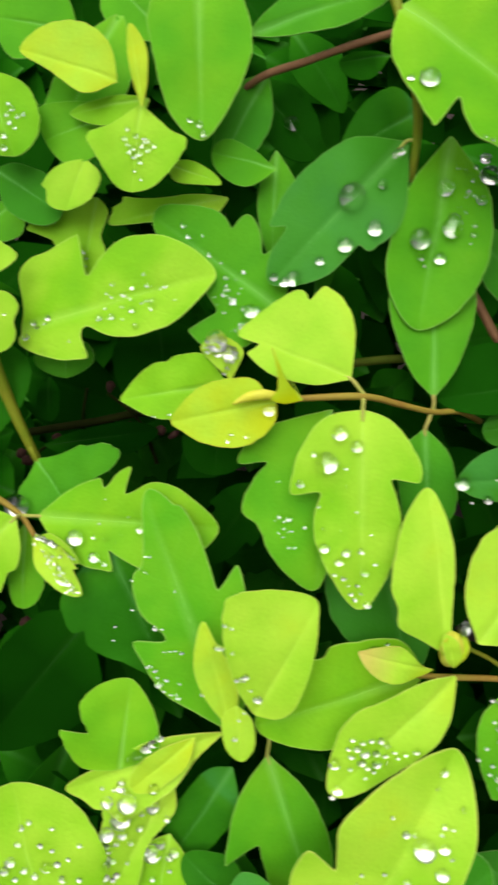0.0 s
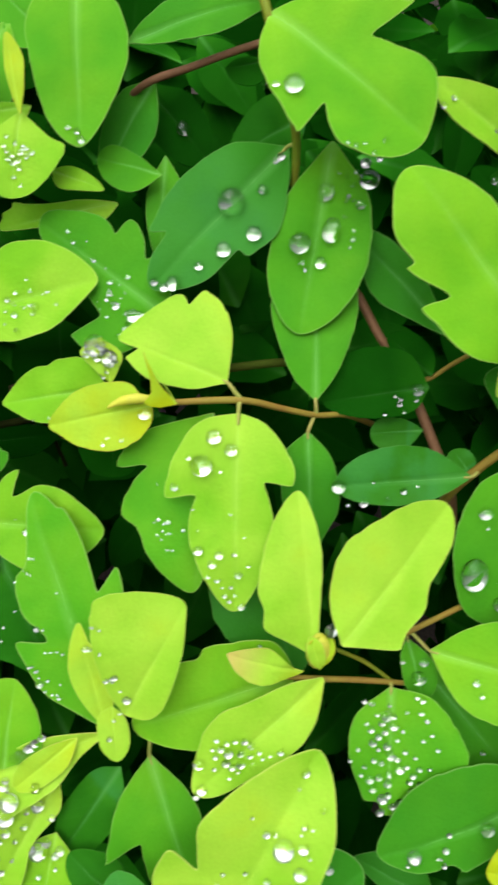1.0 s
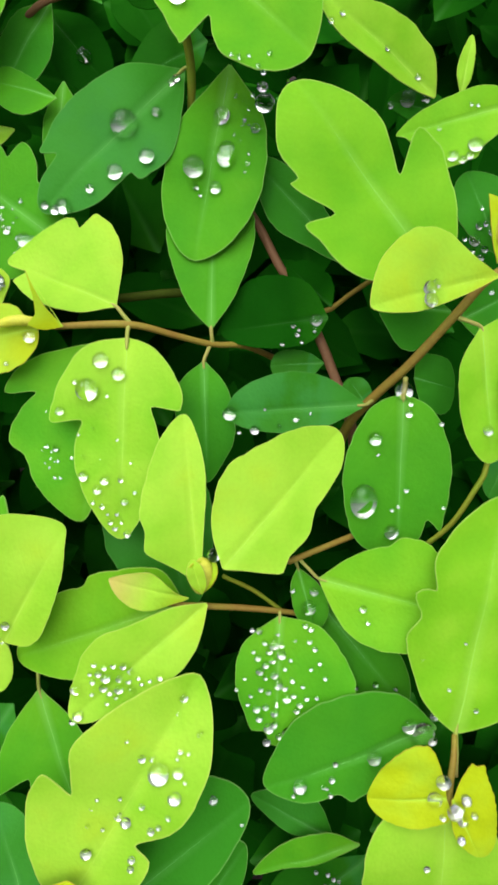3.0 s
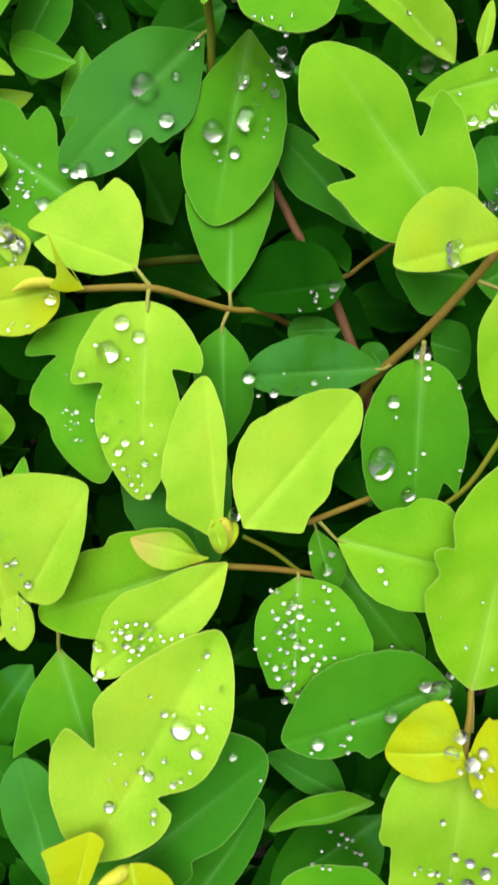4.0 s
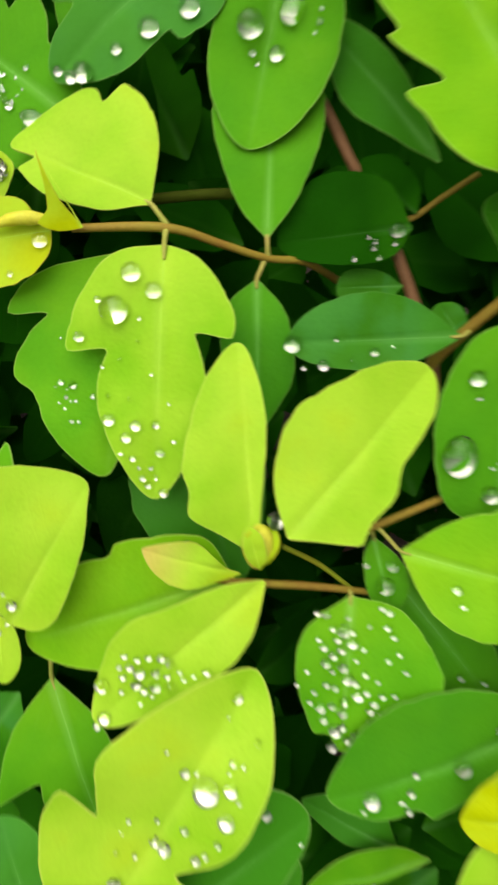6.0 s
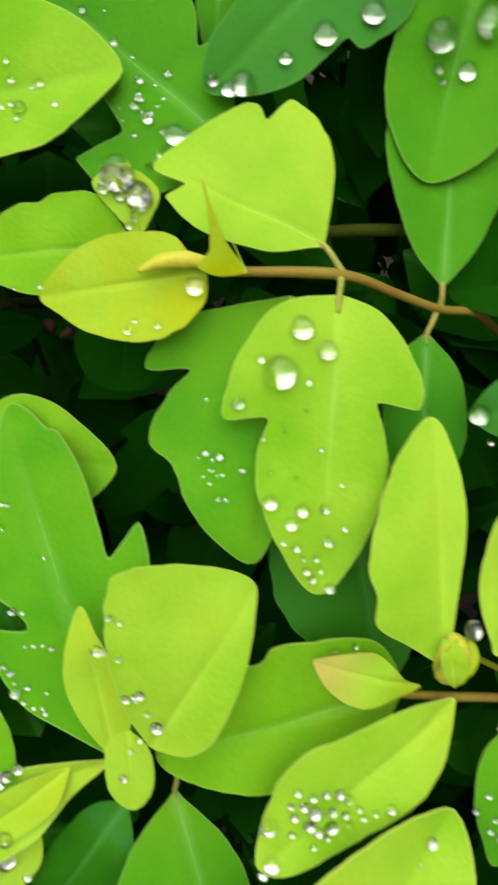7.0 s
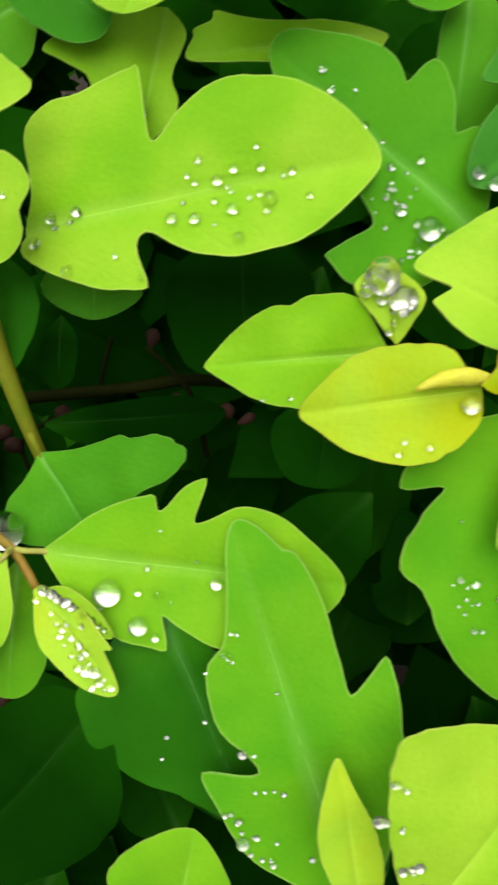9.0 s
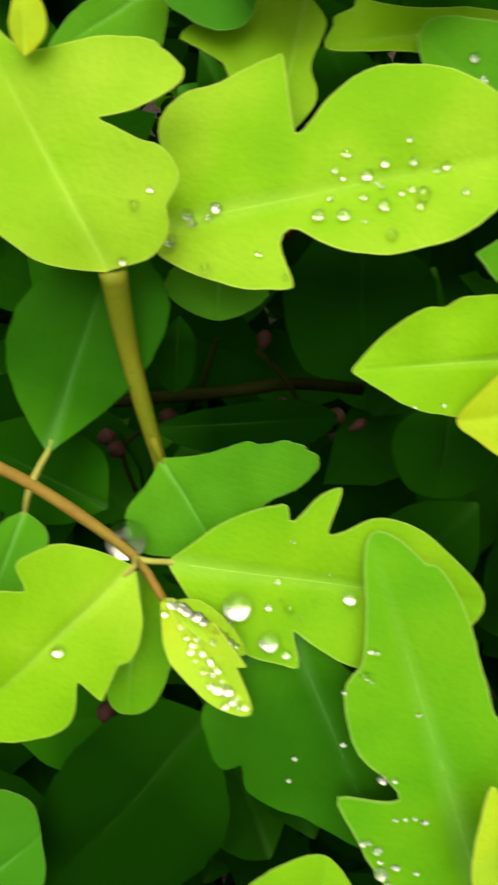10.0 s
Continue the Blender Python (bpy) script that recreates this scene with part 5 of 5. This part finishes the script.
drops(right_back_1, (0.686, -0.018, 0.075))
dew(right_back_1, (0.453, -0.125, 0.064), (0.608, 0.094, 0.064))
drops(top_right_2, (0.615, -0.299, 0.103), (0.437, -0.266, 0.133), (0.559, -0.348, 0.072), (0.500, -0.331, 0.072))
dew(top_right_2, (0.648, -0.035, 0.041), (0.368, 0.083, 0.041), (0.317, 0.063, 0.041))
drops(dark_oval, (0.120, -0.022, 0.128))
dew(dark_oval, (0.332, -0.040, 0.046), (0.306, -0.123, 0.058), (0.273, -0.196, 0.046), (0.146, -0.104, 0.058), (0.285, -0.077, 0.046), (0.456, -0.194, 0.046))
drops(fish_leaf, (0.553, -0.018, 0.061), (0.752, -0.007, 0.047), (0.680, 0.061, 0.080), (0.416, 0.067, 0.068), (0.477, 0.081, 0.067), (0.579, 0.074, 0.067), (0.583, 0.155, 0.059), (0.513, -0.079, 0.049), (0.673, -0.029, 0.048), (0.601, -0.037, 0.048), (0.030, 0.044, 0.070), (0.086, -0.017, 0.064), (0.161, -0.016, 0.063), (0.110, 0.141, 0.062))
dew(fish_leaf, (0.727, 0.001, 0.034), (0.656, 0.042, 0.040), (0.786, 0.073, 0.040), (0.535, 0.041, 0.040), (0.160, -0.016, 0.043), (0.452, 0.025, 0.034), (0.492, -0.024, 0.034), (0.667, 0.092, 0.040), (0.476, -0.045, 0.035), (0.584, 0.022, 0.027), (0.671, -0.081, 0.034), (0.249, 0.131, 0.034), (0.305, 0.205, 0.033), (0.628, 0.048, 0.033), (0.526, 0.106, 0.027), (0.574, 0.005, 0.027), (0.138, 0.006, 0.044), (0.094, 0.013, 0.045))
dew(back_lime_1, (0.711, 0.044, 0.038), (0.760, -0.002, 0.053), (0.973, -0.029, 0.045), (0.864, -0.009, 0.030))
drops(wet_small, (0.900, -0.130, 0.200, 1.1), (0.560, 0.150, 0.165))
drops(mid_lobed, (0.805, 0.061, 0.056), (0.734, 0.025, 0.050), (0.562, 0.009, 0.050), (0.393, -0.046, 0.057), (0.325, 0.054, 0.051), (0.337, -0.140, 0.057), (0.268, -0.143, 0.076))
dew(mid_lobed, (0.334, -0.101, 0.038), (0.271, -0.077, 0.025), (0.270, -0.226, 0.032), (0.332, -0.211, 0.019), (0.372, -0.186, 0.019))
drops(mid_lobed, (0.145, -0.124, 0.141), (0.080, -0.082, 0.058), (0.121, -0.202, 0.045))
dew(mid_lobed, (0.134, -0.236, 0.038), (0.150, -0.284, 0.038))
drops(wet_small, (0.844, -0.210, 0.133), (0.570, 0.114, 0.110), (0.664, -0.031, 0.055), (0.435, -0.014, 0.049), (0.818, -0.372, 0.048))
dew(tip_lime, (0.561, -0.196, 0.031))
drops(yellow_1, (0.506, -0.275, 0.048), (0.331, -0.268, 0.048), (0.083, -0.071, 0.115))
dew(yellow_1, (0.463, -0.220, 0.036))
drops(oak_1, (0.228, 0.099, 0.165), (0.339, 0.195, 0.119), (0.572, 0.035, 0.080), (0.324, 0.091, 0.046), (0.389, 0.091, 0.053), (0.397, 0.228, 0.053))
dew(oak_1, (0.344, 0.014, 0.040), (0.373, -0.120, 0.026))
drops(fern_1, (0.482, -0.132, 0.057), (0.278, -0.198, 0.076))
dew(fern_1, (0.745, -0.062, 0.032), (0.704, -0.093, 0.032), (0.687, -0.092, 0.025), (0.583, -0.010, 0.019), (0.382, -0.130, 0.019), (0.331, -0.185, 0.032), (0.352, -0.202, 0.032), (0.215, -0.149, 0.038), (0.284, -0.169, 0.025), (0.174, -0.058, 0.032), (0.354, -0.070, 0.026))
drops(curled_wet_2, (0.180, -0.080, 0.059), (0.355, -0.110, 0.052))
drops(curled_wet, (0.861, 0.052, 0.045), (0.726, 0.071, 0.071), (0.788, 0.031, 0.058), (0.474, 0.007, 0.046), (0.561, 0.007, 0.046), (0.843, 0.111, 0.045))
dew(curled_wet, (0.377, -0.033, 0.039), (0.467, -0.114, 0.039), (0.622, 0.043, 0.039))
drops(square_lime, (0.374, -0.469, 0.046), (0.200, -0.254, 0.053))
dew(square_lime, (0.539, -0.515, 0.034), (0.387, -0.390, 0.023), (0.218, -0.207, 0.035))
dew(under_oak, (0.520, 0.168, 0.029), (0.592, 0.223, 0.029))
drops(behind_1, (0.615, 0.236, 0.051))
dew(behind_1, (0.677, 0.206, 0.032), (0.703, 0.231, 0.025), (0.775, 0.169, 0.038), (0.426, 0.260, 0.025))
drops(pale_big, (0.154, 0.190, 0.050), (0.177, 0.268, 0.039), (0.006, 0.064, 0.045))
drops(lobed_low, (0.470, -0.038, 0.068))
drops(top_long, (0.965, -0.011, 0.075))
dew(top_long, (0.918, 0.016, 0.064), (0.896, 0.059, 0.053))
dew(wet_lime_1, (0.530, 0.025, 0.054), (0.443, -0.091, 0.054), (0.587, -0.044, 0.064), (0.496, 0.091, 0.043), (0.440, -0.135, 0.043), (0.324, 0.111, 0.043), (0.851, -0.104, 0.043))
drops(low_big, (0.509, -0.111, 0.099), (0.416, 0.116, 0.110), (0.465, -0.158, 0.088))
dew(low_big, (0.733, 0.072, 0.055), (0.522, 0.181, 0.044), (0.373, 0.027, 0.066))
drops(wet_yellow, (0.634, -0.165, 0.186), (0.748, -0.132, 0.121), (0.468, -0.139, 0.109), (0.633, -0.052, 0.077), (0.489, 0.048, 0.132), (0.411, 0.094, 0.099))
drops(low_wet_2, (0.216, 0.166, 0.192), (0.254, -0.051, 0.079))
drops(low_wet, (0.354, 0.208, 0.199))
dew(low_wet, (0.237, -0.099, 0.067), (0.730, 0.030, 0.067), (0.640, 0.145, 0.066), (0.574, 0.203, 0.066), (0.377, 0.050, 0.067))
drops(top_lobed, (0.368, 0.231, 0.174), (0.301, 0.282, 0.068))
dew(top_lobed, (0.868, 0.143, 0.048), (0.787, 0.261, 0.048))
drops(top_dark_1, (0.601, 0.001, 0.157))
dew(top_right_lime, (0.812, -0.028, 0.059), (0.844, -0.114, 0.059), (0.453, -0.011, 0.050), (0.180, 0.014, 0.061))
drops(bud_leaf_2, (0.562, 0.084, 0.053))
dew(bud_leaf_2, (0.127, -0.124, 0.040), (0.241, -0.024, 0.040))
drops(square_lime, (0.141, -0.046, 0.078))
dew(square_lime, (0.537, -0.475, 0.037), (0.175, -0.123, 0.032))
dew(edge_left_1, (0.570, -0.078, 0.053), (0.779, 0.031, 0.064), (0.637, -0.248, 0.043))
drops(back_right, (0.746, 0.049, 0.153), (0.513, 0.119, 0.087))
dew(back_right, (0.951, -0.074, 0.066))
drops(mid_lobed, (0.349, -0.109, 0.044), (0.269, -0.122, 0.044), (0.190, -0.138, 0.051), (0.115, -0.086, 0.052), (0.096, -0.147, 0.058), (0.146, -0.180, 0.051), (0.062, -0.101, 0.045))
dew(mid_lobed, (0.360, -0.087, 0.038), (0.298, -0.133, 0.038), (0.147, -0.221, 0.038), (0.147, -0.270, 0.032), (0.061, -0.064, 0.032), (0.666, 0.081, 0.025), (0.475, 0.017, 0.025), (0.337, -0.016, 0.025), (0.275, -0.040, 0.025))
drops(wet_small, (0.849, -0.035, 0.085), (0.713, 0.021, 0.092), (0.734, -0.369, 0.066), (0.577, 0.244, 0.067), (0.611, -0.150, 0.079), (0.413, 0.125, 0.068), (0.292, -0.014, 0.062), (0.181, -0.122, 0.043), (0.926, -0.299, 0.054), (0.456, 0.252, 0.049), (0.728, 0.106, 0.049), (0.724, -0.197, 0.049))
drops(wet_yellow, (0.545, 0.058, 0.077), (0.495, 0.077, 0.088), (0.433, 0.091, 0.088), (0.376, 0.110, 0.088), (0.328, 0.125, 0.077), (0.652, -0.077, 0.099))
dew(wet_yellow, (0.626, -0.106, 0.066), (0.511, -0.006, 0.066), (0.695, -0.077, 0.044), (0.380, -0.082, 0.055), (0.759, -0.052, 0.044))
drops(low_wet, (0.489, 0.236, 0.143), (0.577, 0.179, 0.099), (0.686, 0.133, 0.089), (0.774, 0.089, 0.078), (0.215, 0.040, 0.123), (0.457, 0.137, 0.089))
dew(low_wet, (0.489, 0.053, 0.056), (0.526, 0.142, 0.055), (0.644, 0.099, 0.055), (0.779, 0.034, 0.056), (0.281, 0.083, 0.056), (0.622, 0.001, 0.045))
drops(low_wet_2, (0.192, -0.089, 0.102), (0.121, 0.093, 0.102))
dew(low_wet_2, (0.237, 0.232, 0.068), (0.419, -0.081, 0.045), (0.553, 0.106, 0.056))
drops(low_big, (0.319, 0.210, 0.077))
dew(low_big, (0.700, 0.006, 0.066), (0.605, -0.041, 0.055), (0.573, 0.114, 0.055), (0.422, 0.196, 0.066), (0.446, 0.281, 0.044), (0.299, 0.323, 0.055), (0.428, -0.037, 0.066), (0.388, -0.102, 0.055), (0.527, 0.378, 0.044), (0.670, 0.215, 0.044))
dew(wet_lime_1, (0.387, 0.010, 0.054), (0.496, -0.065, 0.064), (0.535, -0.146, 0.054), (0.612, 0.016, 0.064), (0.666, -0.072, 0.054), (0.574, 0.064, 0.054), (0.486, -0.204, 0.054), (0.411, -0.087, 0.043), (0.764, -0.019, 0.043), (0.437, 0.128, 0.043))
dew(edge_left_1, (0.663, -0.076, 0.053), (0.538, -0.154, 0.053), (0.889, 0.071, 0.064), (0.739, -0.112, 0.043), (0.642, -0.181, 0.043), (0.465, -0.129, 0.043))
drops(curled_wet, (0.098, 0.044, 0.045), (0.387, 0.025, 0.045), (0.411, 0.062, 0.045), (0.544, 0.000, 0.045), (0.623, 0.001, 0.051), (0.673, 0.098, 0.050), (0.768, 0.046, 0.063), (0.853, 0.063, 0.044), (0.934, 0.016, 0.050))
dew(curled_wet, (0.242, 0.018, 0.039), (0.324, 0.028, 0.038), (0.574, 0.081, 0.038), (0.481, 0.021, 0.032), (0.637, 0.042, 0.032), (0.700, 0.027, 0.032), (0.857, 0.018, 0.032), (0.486, 0.073, 0.025), (0.915, 0.049, 0.031))
drops(curled_wet_2, (0.049, -0.047, 0.071), (0.149, -0.065, 0.064), (0.237, -0.074, 0.064), (0.333, -0.081, 0.064), (0.424, -0.083, 0.058), (0.517, -0.079, 0.058), (0.609, -0.074, 0.051), (0.702, -0.069, 0.045))
dew(curled_wet_2, (0.792, -0.053, 0.038), (0.871, -0.045, 0.032))
drops(oak_1, (0.170, 0.148, 0.045))
dew(oak_1, (0.212, 0.149, 0.032), (0.222, 0.255, 0.038), (0.196, 0.245, 0.026))
drops(bud_wrap, (1.099, -0.122, 0.129))
drops(left_green, (0.070, 0.131, 0.073))
dew(left_green, (0.218, 0.240, 0.042), (0.139, 0.230, 0.042))
dew(dusky_oval, (0.909, -0.139, 0.045), (0.719, 0.011, 0.033), (0.626, -0.116, 0.044), (0.399, -0.040, 0.033))
dew(tall_right, (0.186, -0.072, 0.040), (0.289, -0.204, 0.039), (0.385, -0.043, 0.030))
dew(low_back_1, (0.623, 0.007, 0.048), (0.379, 0.161, 0.048), (0.322, 0.094, 0.048), (0.310, 0.033, 0.048), (0.512, 0.066, 0.036))
dew(drop_leaf, (0.457, 0.153, 0.031), (0.509, 0.028, 0.032), (0.597, 0.190, 0.042), (0.487, 0.220, 0.031), (0.619, -0.045, 0.032), (0.817, 0.133, 0.042), (0.870, 0.023, 0.042), (0.911, 0.000, 0.042), (0.871, 0.065, 0.032))
drops(fern_1, (0.331, -0.193, 0.043), (0.201, -0.149, 0.044))
dew(fern_1, (0.752, -0.075, 0.031), (0.711, -0.107, 0.037), (0.697, -0.100, 0.025), (0.685, -0.157, 0.025), (0.578, -0.193, 0.031), (0.470, -0.108, 0.031), (0.386, -0.133, 0.025), (0.379, -0.112, 0.025), (0.372, -0.091, 0.025), (0.356, -0.075, 0.031), (0.354, -0.216, 0.037), (0.281, -0.162, 0.037), (0.177, -0.062, 0.032), (0.585, -0.018, 0.025), (0.245, -0.189, 0.031), (0.223, -0.169, 0.031), (0.250, -0.124, 0.025), (0.303, -0.192, 0.025))
drops(square_lime, (0.532, -0.536, 0.044), (0.364, -0.499, 0.066), (0.258, -0.209, 0.057))
dew(square_lime, (0.371, -0.387, 0.028), (0.232, -0.225, 0.034))
dew(tip_lime, (0.704, -0.194, 0.024))
dew(rosette_left, (0.073, -0.202, 0.058), (-0.026, -0.122, 0.058))
drops(rosette_right, (0.160, 0.061, 0.125), (0.091, -0.179, 0.086), (0.579, 0.137, 0.067), (0.321, 0.014, 0.106))
dew(rosette_right, (0.336, -0.204, 0.058))
dew(behind_dewy, (0.455, 0.120, 0.044), (0.761, 0.051, 0.055), (0.881, 0.045, 0.044), (0.700, 0.145, 0.044), (0.864, -0.026, 0.044), (0.859, 0.095, 0.055))
drops(dewy_3, (0.438, 0.032, 0.075), (0.656, 0.002, 0.075))
dew(dewy_3, (0.201, 0.108, 0.053), (0.265, 0.075, 0.064), (0.219, -0.025, 0.053), (0.361, 0.101, 0.064), (0.530, -0.058, 0.064), (0.583, -0.126, 0.054), (0.645, -0.172, 0.064), (0.679, 0.088, 0.064), (0.769, 0.129, 0.065), (0.812, 0.018, 0.065), (0.847, -0.137, 0.065), (0.900, -0.030, 0.065), (0.463, 0.250, 0.043), (0.593, 0.201, 0.043), (0.379, -0.248, 0.043), (0.332, -0.312, 0.043), (0.599, -0.222, 0.054), (0.267, 0.192, 0.043), (0.323, -0.094, 0.043), (0.171, -0.119, 0.043))
dew(top_lobed, (0.871, 0.228, 0.048), (0.911, 0.233, 0.048), (0.809, 0.221, 0.038), (0.751, 0.278, 0.038))
drops(hanging_1, (0.092, -0.179, 0.076))
dew(hanging_1, (0.156, -0.059, 0.044), (0.171, -0.095, 0.044), (0.145, -0.141, 0.043), (0.191, -0.173, 0.043), (0.218, -0.135, 0.043), (0.284, -0.125, 0.043), (0.315, -0.172, 0.043))
dew(oak_1, (0.469, 0.064, 0.020), (0.501, -0.030, 0.020), (0.431, 0.113, 0.026), (0.361, 0.069, 0.026))
dew(behind_1, (0.640, 0.207, 0.026), (0.724, 0.207, 0.026), (0.637, 0.258, 0.019), (0.693, 0.184, 0.019))
